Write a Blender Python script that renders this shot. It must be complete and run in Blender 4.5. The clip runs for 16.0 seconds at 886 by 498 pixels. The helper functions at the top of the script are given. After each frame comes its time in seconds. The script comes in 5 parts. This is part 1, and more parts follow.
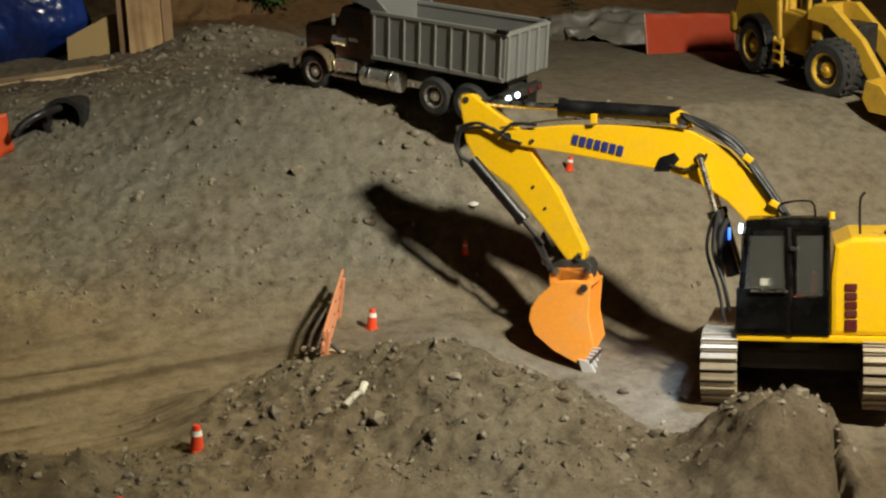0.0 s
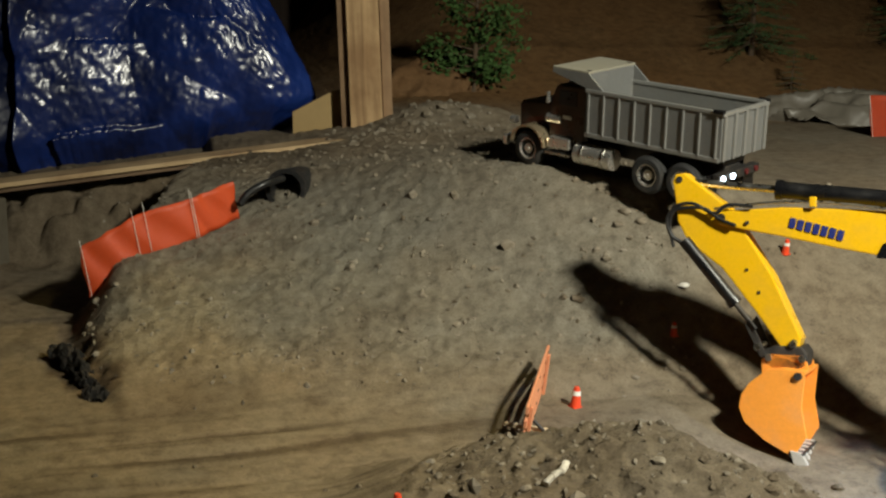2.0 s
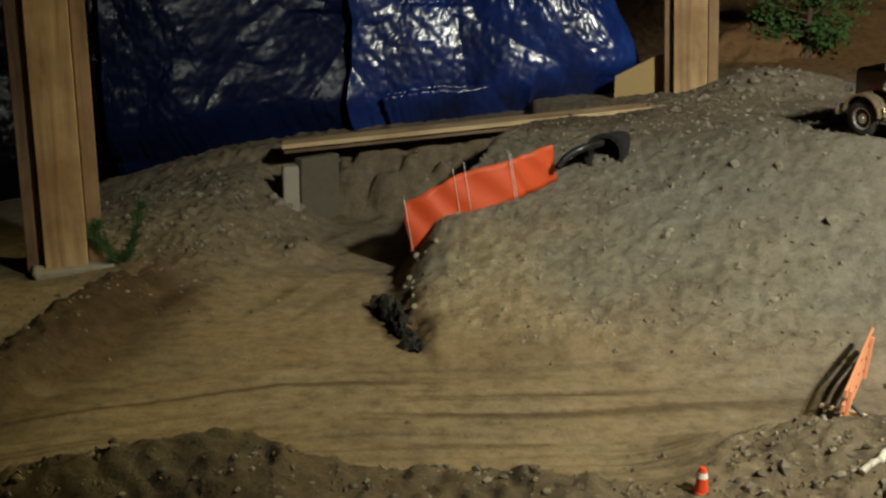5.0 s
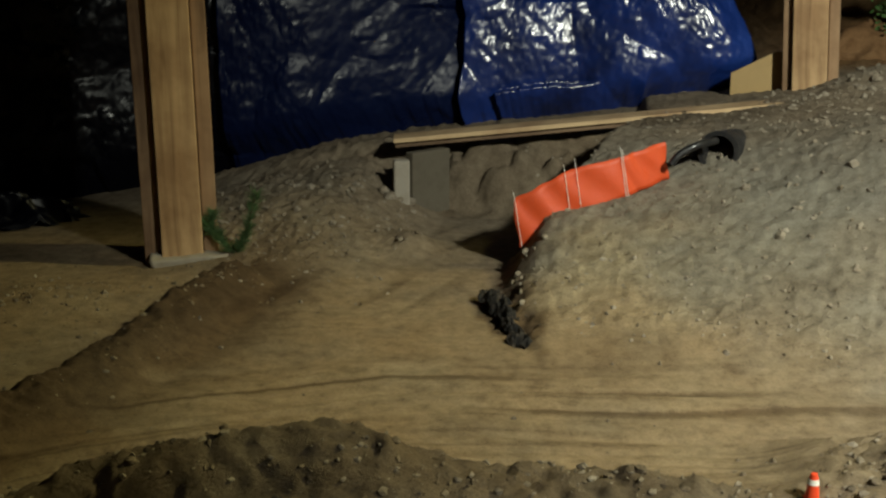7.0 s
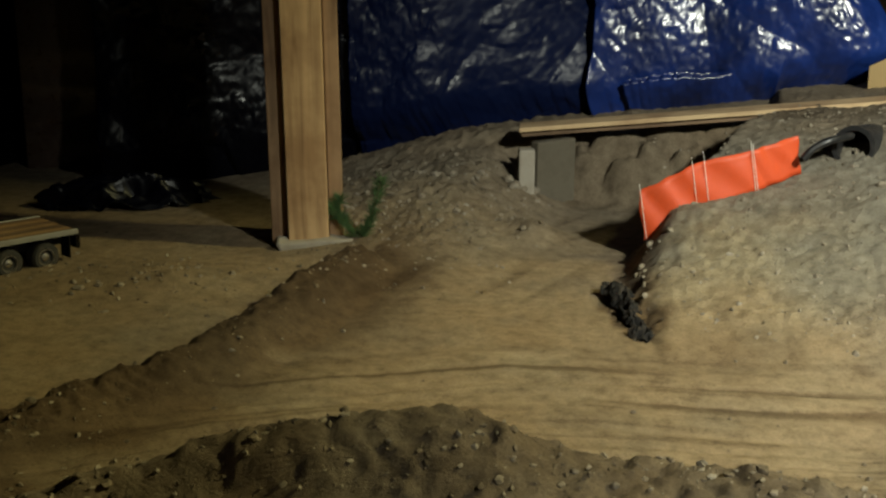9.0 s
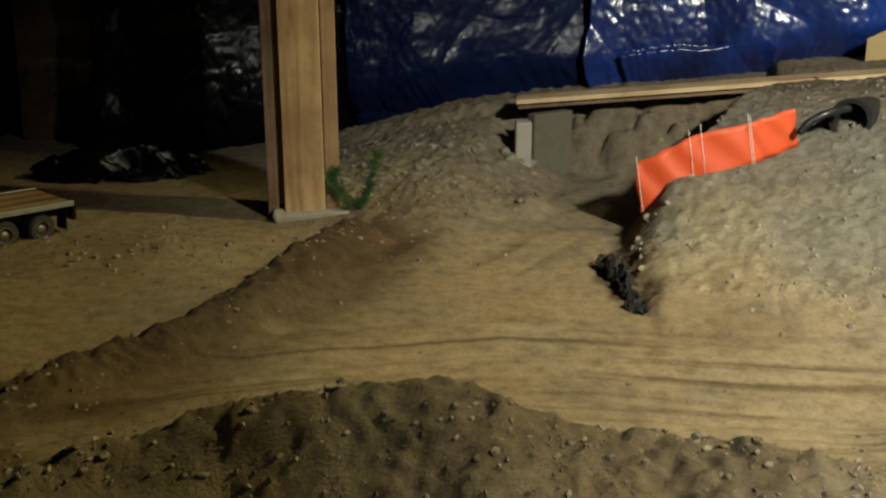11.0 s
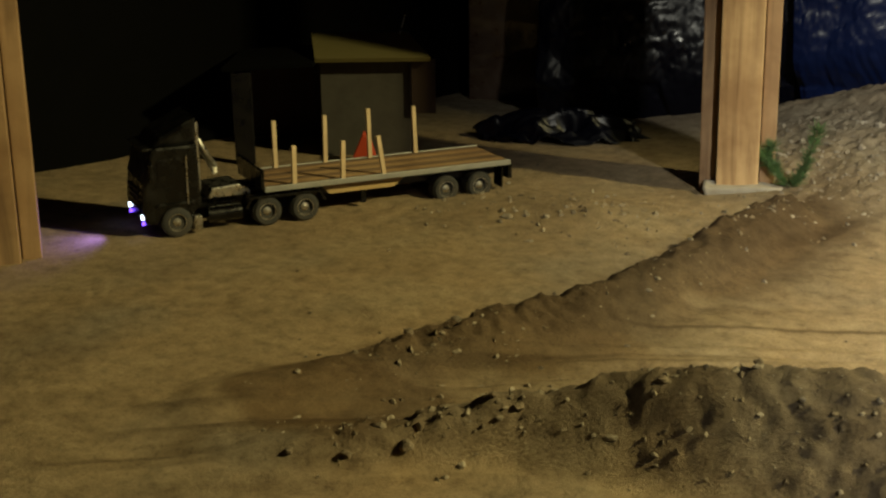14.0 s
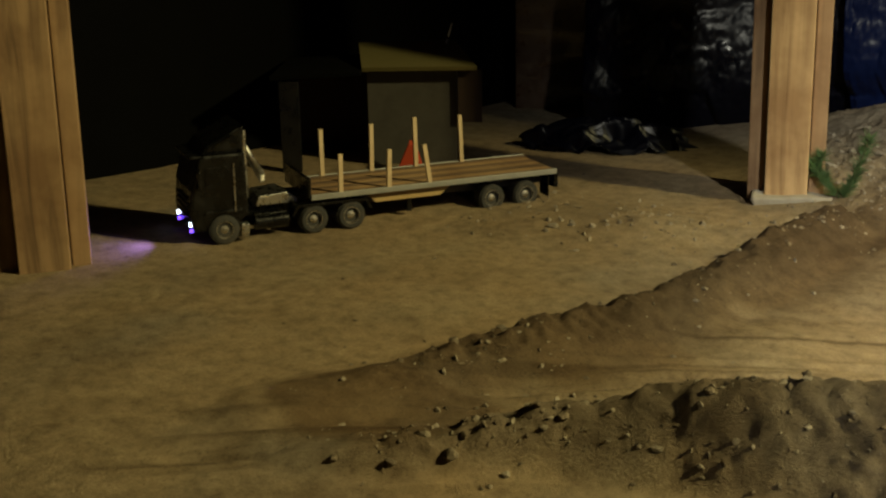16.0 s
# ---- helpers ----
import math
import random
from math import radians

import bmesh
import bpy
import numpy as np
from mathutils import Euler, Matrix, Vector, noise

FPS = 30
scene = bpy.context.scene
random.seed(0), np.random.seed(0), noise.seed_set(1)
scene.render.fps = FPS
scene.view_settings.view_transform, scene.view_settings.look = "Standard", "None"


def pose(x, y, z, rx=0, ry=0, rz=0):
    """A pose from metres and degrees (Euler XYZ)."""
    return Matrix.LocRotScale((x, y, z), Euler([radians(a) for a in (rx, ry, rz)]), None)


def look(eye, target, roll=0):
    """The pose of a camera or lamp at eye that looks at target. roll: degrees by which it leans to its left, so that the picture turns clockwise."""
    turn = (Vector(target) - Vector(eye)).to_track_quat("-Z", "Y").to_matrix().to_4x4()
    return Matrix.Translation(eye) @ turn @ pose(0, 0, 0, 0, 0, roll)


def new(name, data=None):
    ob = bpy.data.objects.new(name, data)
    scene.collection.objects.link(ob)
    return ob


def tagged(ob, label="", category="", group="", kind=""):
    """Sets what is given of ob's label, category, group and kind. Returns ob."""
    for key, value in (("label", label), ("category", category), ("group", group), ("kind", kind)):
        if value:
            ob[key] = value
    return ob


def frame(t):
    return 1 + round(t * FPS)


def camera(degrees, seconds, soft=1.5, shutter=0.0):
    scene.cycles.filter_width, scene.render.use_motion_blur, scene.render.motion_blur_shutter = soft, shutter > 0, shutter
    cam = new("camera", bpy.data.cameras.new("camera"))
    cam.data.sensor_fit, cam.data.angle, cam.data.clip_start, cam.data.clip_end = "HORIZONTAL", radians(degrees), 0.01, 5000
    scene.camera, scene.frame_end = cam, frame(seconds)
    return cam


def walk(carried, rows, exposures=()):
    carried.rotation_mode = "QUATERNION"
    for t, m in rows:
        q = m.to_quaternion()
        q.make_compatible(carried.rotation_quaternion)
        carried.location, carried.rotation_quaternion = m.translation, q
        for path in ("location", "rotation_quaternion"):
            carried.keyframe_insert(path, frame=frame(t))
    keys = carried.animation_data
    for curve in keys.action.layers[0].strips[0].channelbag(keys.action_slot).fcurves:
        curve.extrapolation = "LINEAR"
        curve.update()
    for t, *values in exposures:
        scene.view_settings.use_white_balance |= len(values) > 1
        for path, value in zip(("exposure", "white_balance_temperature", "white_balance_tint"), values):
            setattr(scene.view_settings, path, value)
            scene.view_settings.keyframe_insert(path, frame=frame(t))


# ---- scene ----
cam = camera(39.5, 16.0, soft=2.3)
PATH = [
    (0.0, pose(0, 0, 0.95, 74.42, -1.11, -21.49)),
    (0.5, pose(0, 0, 0.95, 75.50, -0.93, -18.86)),
    (1.0, pose(0, 0, 0.95, 76.54, -0.80, -15.62)),
    (1.5, pose(0, 0, 0.95, 77.22, -0.89, -13.30)),
    (2.0, pose(0, 0, 0.95, 77.78, -0.89, -11.63)),
    (2.5, pose(0, 0, 0.95, 77.55, -0.87, -10.23)),
    (3.0, pose(0, 0, 0.95, 77.53, -0.85, -9.46)),
    (3.5, pose(0, 0, 0.95, 76.97, -0.64, -5.64)),
    (4.0, pose(0, 0, 0.95, 76.21, -0.68, -2.27)),
    (4.5, pose(0, 0, 0.95, 76.26, -0.35, 0.09)),
    (4.7, pose(0, 0, 0.95, 76.06, -0.30, 1.55)),
    (6.8, pose(0, 0, 0.95, 75.85, -0.23, 6.82)),
    (7.0, pose(0, 0, 0.95, 75.75, -0.13, 8.32)),
    (7.5, pose(0, 0, 0.95, 75.25, 0.01, 12.68)),
    (8.0, pose(0, 0, 0.95, 75.24, -0.21, 14.22)),
    (10.5, pose(0, 0, 0.95, 74.84, -0.27, 14.18)),
    (11.0, pose(0, 0, 0.95, 73.93, -0.33, 14.09)),
    (11.5, pose(0, 0, 0.95, 73.81, -0.32, 14.34)),
    (12.0, pose(0, 0, 0.95, 73.35, -0.05, 19.17)),
    (12.5, pose(0, 0, 0.95, 73.33, 0.38, 25.61)),
    (13.0, pose(0, 0, 0.95, 73.22, 0.53, 29.53)),
    (13.5, pose(0, 0, 0.95, 72.71, 0.70, 33.08)),
    (14.0, pose(0, 0, 0.95, 72.55, 0.79, 34.16)),
    (14.5, pose(0, 0, 0.95, 72.25, 0.72, 33.80)),
    (15.0, pose(0, 0, 0.95, 72.69, 0.66, 34.28)),
    (15.5, pose(0, 0, 0.95, 73.58, 0.33, 37.63)),
    (16.0, pose(0, 0, 0.95, 72.99, 1.08, 36.28)),
]
walk(cam, PATH, [(0, -.12, 6600, 10), (1.5, -.13, 6520, 10), (3.0, -.03, 6430, 9), (4.5, .14, 6380, 8), (7.0, .42, 6200, 6), (8.0, .62, 6150, 5), (10.5, .85, 6250, 7), (11.0, .9, 6280, 7),
                 (12.0, .93, 6380, 9), (13.0, 1.36, 6500, 10), (14.0, 1.7, 6500, 10), (15.0, 1.64, 6500, 10), (15.5, 1.5, 6500, 10), (16.0, 1.54, 6500, 10)])

# ---- light: one work lamp high beside the viewer, a weak yellow bulb over the far yard, an added near-black shell around ----
world = bpy.data.worlds.new("world")
scene.world = world
world.use_nodes = True
world.node_tree.nodes["Background"].inputs[0].default_value = (.9, .75, .55, 1)
world.node_tree.nodes["Background"].inputs[1].default_value = .004


def lamp(name, kind, at, to, power, colour, size=.1, spot=60):
    data = bpy.data.lights.new(name, kind)
    data.energy, data.color = power, colour
    if kind == "AREA":
        data.shape, data.size = "DISK", size
    else:
        data.shadow_soft_size = size
    if kind == "SPOT":
        data.spot_size, data.spot_blend = radians(spot), 1
    ob = new(name, data)
    ob.matrix_world = look(at, to)
    return ob


lamp("work_lamp", "SPOT", (2.0, .4, 2.4), (1.75, 2.95, .2), 780, (1, .975, .80), .13, 94)
lamp("yard_lamp", "SPOT", (3.1, 3.35, 3.2), (-1.75, 1.7, 0), 485, (1, .86, .38), .14, 50)

# ---- materials ----
def node_material(name):
    m = bpy.data.materials.new(name)
    m.use_nodes = True
    nt = m.node_tree
    return m, nt, nt.nodes["Principled BSDF"]


def noise_node(nt, scale, detail=6, rough=.6):
    co = nt.nodes.new("ShaderNodeTexCoord")
    n = nt.nodes.new("ShaderNodeTexNoise")
    n.inputs["Scale"].default_value, n.inputs["Detail"].default_value, n.inputs["Roughness"].default_value = scale, detail, rough
    nt.links.new(co.outputs["Object"], n.inputs["Vector"])
    return n


def ramp(nt, src, stops):
    r = nt.nodes.new("ShaderNodeValToRGB")
    while len(r.color_ramp.elements) < len(stops):
        r.color_ramp.elements.new(.5)
    for e, (p, c) in zip(r.color_ramp.elements, stops):
        e.position, e.color = p, (*c, 1)
    nt.links.new(src, r.inputs[0])
    return r


def mix(nt, fac, a, b, mode="MIX"):
    n = nt.nodes.new("ShaderNodeMix")
    n.data_type, n.blend_type = "RGBA", mode
    for s, v in ((n.inputs[0], fac), (n.inputs[6], a), (n.inputs[7], b)):
        if hasattr(v, "is_linked") or hasattr(v, "links"):
            nt.links.new(v, s)
        else:
            s.default_value = v if not isinstance(v, tuple) else (*v, 1)
    return n.outputs[2]


def bump(nt, bsdf, src, strength, dist):
    b = nt.nodes.new("ShaderNodeBump")
    b.inputs["Strength"].default_value, b.inputs["Distance"].default_value = strength, dist
    nt.links.new(src, b.inputs["Height"])
    nt.links.new(b.outputs[0], bsdf.inputs["Normal"])


def scale3(c, k):
    return tuple(min(1, v * k) for v in c)


def surface(name, colour, rough=.5, metal=0.0, dirt=.25, dirt_colour=(.16, .12, .08), scale=30, relief=.1, coat=0.0, gloss=.5):
    """Painted or bare surface with grime in two sizes and fine relief."""
    m, nt, b = node_material(name)
    n1, n2 = noise_node(nt, scale), noise_node(nt, scale * 6, 4)
    c1 = mix(nt, n2.outputs[0], scale3(colour, .86), scale3(colour, 1.12))
    r = ramp(nt, n1.outputs[0], [(.48, (0, 0, 0)), (.75, (dirt, dirt, dirt))])
    nt.links.new(mix(nt, r.outputs[0], c1, dirt_colour), b.inputs["Base Color"])
    rr = ramp(nt, n1.outputs[0], [(.3, (max(.05, rough - .1),) * 3), (.75, (min(1, rough + .25),) * 3)])
    nt.links.new(rr.outputs[0], b.inputs["Roughness"])
    b.inputs["Metallic"].default_value, b.inputs["Coat Weight"].default_value = metal, coat
    b.inputs["Specular IOR Level"].default_value = gloss
    bump(nt, b, n2.outputs[0], relief, .002)
    return m


def earth(name, dark, mid, light, gravel=1.0):
    m, nt, b = node_material(name)
    big, small, grit = noise_node(nt, 1.6, 4), noise_node(nt, 22, 8, .7), noise_node(nt, 160, 5, .75)
    c = ramp(nt, small.outputs[0], [(.32, dark), (.5, mid), (.72, light)]).outputs[0]
    warm = ramp(nt, big.outputs[0], [(.4, (1, .96, .92)), (.62, (1.0, 1.0, 1.0))]).outputs[0]
    c = mix(nt, 1.0, c, warm, "MULTIPLY")
    g = ramp(nt, grit.outputs[0], [(.3, (.62, .62, .62)), (.5, (1, 1, 1)), (.66, (1.0, 1.0, 1.0)), (.76, (1.5, 1.5, 1.45))]).outputs[0]
    c = mix(nt, gravel, c, mix(nt, 1.0, c, g, "MULTIPLY"))
    nt.links.new(c, b.inputs["Base Color"])
    b.inputs["Roughness"].default_value = .95
    b.inputs["Specular IOR Level"].default_value = .15
    s = nt.nodes.new("ShaderNodeMath")
    s.operation = "ADD"
    nt.links.new(small.outputs[0], s.inputs[0])
    nt.links.new(grit.outputs[0], s.inputs[1])
    bump(nt, b, s.outputs[0], .55 * gravel, .012)
    return m


def timber(name, light, dark, grain="Z"):
    m, nt, b = node_material(name)
    co = nt.nodes.new("ShaderNodeTexCoord")
    mp = nt.nodes.new("ShaderNodeMapping")
    mp.inputs["Scale"].default_value = (26, 26, 1.6) if grain == "Z" else (1.6, 26, 26)
    nt.links.new(co.outputs["Object"], mp.inputs[0])
    n = nt.nodes.new("ShaderNodeTexNoise")
    n.inputs["Scale"].default_value, n.inputs["Detail"].default_value, n.inputs["Distortion"].default_value = 1.0, 7, 1.2
    nt.links.new(mp.outputs[0], n.inputs["Vector"])
    blot = noise_node(nt, 5, 4)
    c = ramp(nt, n.outputs[0], [(.3, dark), (.5, light), (.7, scale3(light, 1.15))]).outputs[0]
    k = ramp(nt, blot.outputs[0], [(.35, (.62, .55, .5)), (.6, (1, 1, 1))]).outputs[0]
    nt.links.new(mix(nt, 1.0, c, k, "MULTIPLY"), b.inputs["Base Color"])
    b.inputs["Roughness"].default_value = .75
    bump(nt, b, n.outputs[0], .25, .004)
    return m


def emitter(name, colour, power):
    m, nt, b = node_material(name)
    b.inputs["Base Color"].default_value = (*colour, 1)
    b.inputs["Emission Color"].default_value, b.inputs["Emission Strength"].default_value = (*colour, 1), power
    return m


CLOD = earth("clod_soil", (.09, .07, .048), (.16, .13, .092), (.24, .2, .15))
PEBBLE = earth("pebble_stone", (.14, .118, .086), (.22, .19, .145), (.31, .28, .23), .5)
BROWN = earth("brown_bank", (.10, .055, .025), (.15, .085, .04), (.2, .12, .06), .3)
PINE = timber("pine_timber", (.44, .29, .145), (.26, .155, .07))
OLD_PINE = timber("old_timber", (.27, .17, .09), (.12, .07, .035))
BOARD = timber("bridge_board", (.50, .36, .20), (.33, .22, .11), "X")
BEAM = timber("dark_beam", (.16, .10, .055), (.08, .05, .025), "X")
PLANK = timber("trailer_plank", (.30, .19, .09), (.16, .095, .045), "X")
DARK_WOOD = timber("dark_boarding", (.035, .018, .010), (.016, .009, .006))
YELLOW = surface("yellow_paint", (.86, .49, .008), .3, 0, .16, (.25, .15, .05), 26, .05, .3)
YELLOW_OLD = surface("worn_yellow_paint", (.62, .36, .03), .5, 0, .45, (.2, .14, .07), 22, .08)
ORANGE = surface("bucket_orange_paint", (.90, .32, .04), .45, 0, .35, (.62, .30, .12), 24, .1)
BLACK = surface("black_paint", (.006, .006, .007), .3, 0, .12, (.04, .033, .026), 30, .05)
RUBBER = surface("tyre_rubber", (.022, .022, .022), .8, 0, .5, (.10, .08, .06), 30, .3)
HOSE = surface("black_hose", (.015, .015, .016), .45, 0, .2, (.06, .05, .04), 60, .05)
STEEL = surface("bright_steel", (.62, .61, .58), .25, 1, .25, (.2, .16, .12), 60, .05)
TRACK = surface("dusty_track_steel", (.40, .33, .24), .55, .35, .6, (.27, .21, .14), 40, .3)
DARK_STEEL = surface("dark_steel", (.05, .047, .045), .5, .6, .4, (.14, .11, .08), 40, .15)
ALU = surface("bed_aluminium", (.20, .203, .20), .5, .4, .35, (.25, .22, .18), 18, .08)
ALU_LIGHT = surface("bed_rib_aluminium", (.30, .30, .29), .42, .5, .25, (.3, .26, .2), 30, .08)
BED_IN = surface("dusty_bed_inside", (.25, .235, .185), .8, 0, .3, (.24, .2, .15), 20, .1)
CHROME = surface("chrome", (.84, .82, .78), .28, .9, .15, (.3, .22, .14), 60, .03)
MAROON = surface("dark_brown_cab_paint", (.045, .024, .015), .3, .1, .25, (.1, .07, .05), 30, .04, .4)
BRASS = surface("brassy_fender", (.50, .40, .26), .3, .8, .3, (.2, .13, .07), 40, .05)
FLAG_ORANGE = surface("orange_mesh_plastic", (.56, .066, .012), .55, 0, .2, (.5, .1, .03), 40, .15)
RED_BARRIER = surface("red_barrier_plastic", (.42, .05, .015), .6, 0, .3, (.3, .05, .03), 30, .15)
CONE = surface("cone_plastic", (.78, .07, .02), .45, 0, .2, (.4, .08, .04), 60, .05)
WHITE = surface("white_band", (.75, .72, .66), .5, 0, .3, (.4, .34, .26), 60, .05)
BARRIER = surface("salmon_barrier_paint", (.66, .26, .13), .6, 0, .35, (.45, .2, .12), 40, .1)
LATH = timber("pale_lath", (.62, .50, .33), (.45, .34, .2))
PIPE = surface("black_corrugated_pipe", (.012, .012, .013), .4, 0, .3, (.07, .06, .05), 40, .1)
CONCRETE = surface("grey_concrete", (.30, .27, .22), .9, 0, .5, (.18, .14, .1), 20, .4)
ABUT = surface("shaded_grey_block", (.10, .085, .06), .85, 0, .4, (.06, .045, .03), 18, .4)
NAVY = surface("navy_paint", (.02, .03, .17), .4, 0, .05, (.1, .1, .1), 60, .02)
DARK_RED = surface("dark_red_grille", (.10, .012, .012), .45, 0, .2, (.05, .02, .02), 50, .1)
GREEN = surface("fir_needles", (.035, .075, .02), .7, 0, .4, (.07, .08, .03), 40, .2)
LEAF = surface("leaf_green", (.045, .095, .02), .6, 0, .4, (.04, .10, .02), 40, .2)
BARK = surface("bark", (.09, .06, .035), .9, 0, .4, (.05, .03, .02), 60, .4)
GREY_PLASTIC = surface("grey_plastic_sheet", (.15, .135, .11), .35, 0, .4, (.1, .085, .065), 12, .2)
SHED_WALL = surface("grey_shed_board", (.055, .05, .042), .85, 0, .4, (.02, .017, .013), 9, .2)
SHED_ROOF = surface("mossy_roof_felt", (.115, .095, .026), .9, 0, .4, (.12, .10, .03), 14, .3)
TAN_WALL = surface("tan_board_wall", (.36, .25, .11), .85, 0, .3, (.24, .16, .07), 3, .2)
LENS_WHITE = emitter("white_lamp_lens", (.70, .86, 1), 7)
LENS_DIM = emitter("white_headlamp_lens", (.70, .86, 1), 1.8)
LENS_BLUE = emitter("blue_lamp_lens", (.06, .22, 1), 1.6)
LENS_PURPLE = emitter("purple_lamp_lens", (.16, .06, 1), 1.2)
# flat black that stands in for places without light
SHADE_BLACK = surface("shade_black", (.002, .002, .002), .95, 0, .2, (.003, .003, .003), 8, .1, gloss=.05)
BIRCH = surface("birch_bark", (.62, .58, .50), .7, 0, .95, (.10, .07, .045), 70, .4)
SCRAP = surface("dirty_black_plastic", (.012, .011, .010), .75, 0, .7, (.10, .08, .06), 40, .2, gloss=.2)
CAB_BLACK = surface("lorry_black_paint", (.002, .002, .002), .22, 0, .08, (.012, .010, .008), 30, .03)
TOOTH = surface("worn_tooth_steel", (.52, .48, .42), .4, .2, .3, (.3, .22, .14), 60, .1)
SMOKED = surface("smoked_window", (.2, .19, .165), .25, 0, .4, (.16, .14, .11), 30, .03)
SEAT_RED = surface("red_seat", (.4, .05, .03), .6, 0, .2, (.1, .04, .03), 40, .1)


def tarp_material():
    m, nt, b = node_material("blue_tarpaulin")
    n, w = noise_node(nt, 3.0, 4), noise_node(nt, 240, 2)
    c = ramp(nt, n.outputs[0], [(.3, (.004, .009, .045)), (.55, (.008, .024, .14)), (.75, (.016, .042, .21))]).outputs[0]
    nt.links.new(c, b.inputs["Base Color"])
    b.inputs["Roughness"].default_value, b.inputs["Coat Weight"].default_value, b.inputs["Coat Roughness"].default_value = .30, .35, .18
    bump(nt, b, w.outputs[0], .15, .002)
    return m


TARP = tarp_material()
# sheeting in shade: the missing light is put into these two base colours
TARP_SHADED = surface("shaded_blue_tarpaulin", (.0025, .006, .03), .30, 0, .3, (.005, .012, .055), 6, .2, gloss=.2)

TARP_DEEP_SHADE = surface("deep_shade_tarpaulin", (.001, .0012, .004), .30, 0, .3, (.0015, .002, .006), 6, .2, gloss=.22)


def glass_material():
    m, nt, b = node_material("cab_glass")
    b.inputs["Base Color"].default_value = (.5, .5, .46, 1)
    b.inputs["Transmission Weight"].default_value, b.inputs["Roughness"].default_value, b.inputs["IOR"].default_value = .95, .06, 1.4
    return m


GLASS = glass_material()

# ---- mesh helpers ----
def xform(bm, verts, m):
    bmesh.ops.transform(bm, matrix=m, verts=verts)


def box(bm, c, s, m=None, bev=0.0):
    r = bmesh.ops.create_cube(bm, size=1, matrix=Matrix.Translation(c) @ Matrix.Diagonal((*s, 1)))
    vs = r["verts"]
    if bev:
        es = list({e for v in vs for e in v.link_edges})
        out = bmesh.ops.bevel(bm, geom=es, offset=bev, segments=2, affect="EDGES", profile=.6)
        vs = list({v for f in out["faces"] for v in f.verts} | {v for v in vs if v.is_valid})
    if m is not None:
        xform(bm, vs, m)
    return vs


def rod(bm, a, b, r0, r1=None, seg=16):
    a, b = Vector(a), Vector(b)
    d = b - a
    q = d.to_track_quat("Z", "Y").to_matrix().to_4x4()
    r = bmesh.ops.create_cone(bm, cap_ends=True, segments=seg, radius1=r0, radius2=r0 if r1 is None else r1, depth=d.length,
                              matrix=Matrix.Translation((a + b) / 2) @ q)
    return r["verts"]


def lathe(bm, profile, axis="Y", seg=28, at=(0, 0, 0)):
    """Turns (radius, along) round an axis through at."""
    rings = []
    for r, h in profile:
        ring = []
        for k in range(seg):
            a = 2 * math.pi * k / seg
            u, v = r * math.cos(a), r * math.sin(a)
            p = {"Y": (u, h, v), "Z": (u, v, h), "X": (h, u, v)}[axis]
            ring.append(bm.verts.new(Vector(p) + Vector(at)))
        rings.append(ring)
    for p, q in zip(rings, rings[1:]):
        for k in range(seg):
            bm.faces.new((p[k], p[(k + 1) % seg], q[(k + 1) % seg], q[k]))
    for ring in (rings[0], rings[-1]):
        if profile[rings.index(ring)][0] > 1e-5:
            bm.faces.new(ring)


def prism(bm, outline, y0, y1, bev=0.0):
    """A flat outline in x, z drawn out from y0 to y1."""
    a = [bm.verts.new((x, y0, z)) for x, z in outline]
    b = [bm.verts.new((x, y1, z)) for x, z in outline]
    n = len(a)
    fs = [bm.faces.new(a), bm.faces.new(b[::-1])]
    for k in range(n):
        fs.append(bm.faces.new((a[k], b[k], b[(k + 1) % n], a[(k + 1) % n])))
    bmesh.ops.recalc_face_normals(bm, faces=fs)
    if bev:
        es = [e for f in fs[:2] for e in f.edges]
        bmesh.ops.bevel(bm, geom=es, offset=bev, segments=2, affect="EDGES", profile=.6)


def tube(bm, pts, r, seg=8):
    pts = [Vector(p) for p in pts]
    rings = []
    for k, p in enumerate(pts):
        d = (pts[min(k + 1, len(pts) - 1)] - pts[max(k - 1, 0)]).normalized()
        u = d.orthogonal().normalized() if k == 0 else (u - d * u.dot(d)).normalized()
        w = d.cross(u)
        rings.append([bm.verts.new(p + r * (math.cos(2 * math.pi * j / seg) * u + math.sin(2 * math.pi * j / seg) * w)) for j in range(seg)])
    for a, b in zip(rings, rings[1:]):
        for j in range(seg):
            bm.faces.new((a[j], a[(j + 1) % seg], b[(j + 1) % seg], b[j]))
    bm.faces.new(rings[0][::-1]), bm.faces.new(rings[-1])


def bow(pts, n=8):
    """A smooth line through points."""
    P, out = [Vector(p) for p in pts], []
    for i in range(len(P) - 1):
        a, b, c, d = P[max(i - 1, 0)], P[i], P[i + 1], P[min(i + 2, len(P) - 1)]
        for k in range(n):
            t = k / n
            out.append(.5 * (2 * b + (c - a) * t + (2 * a - 5 * b + 4 * c - d) * t * t + (3 * b - a - 3 * c + d) * t ** 3))
    return out + [P[-1]]


def finish(bm, smooth):
    bmesh.ops.recalc_face_normals(bm, faces=bm.faces[:])
    me = bpy.data.meshes.new("mesh")
    bm.to_mesh(me)
    bm.free()
    if smooth:
        for p in me.polygons:
            p.use_smooth = True
        me.set_sharp_from_angle(angle=radians(38))
    return me


def part(name, bm, material, parent, label="", smooth=True):
    me = finish(bm, smooth)
    me.materials.append(material)
    ob = new(name, me)
    ob.parent = parent
    if label:
        ob["label"] = label
    return ob


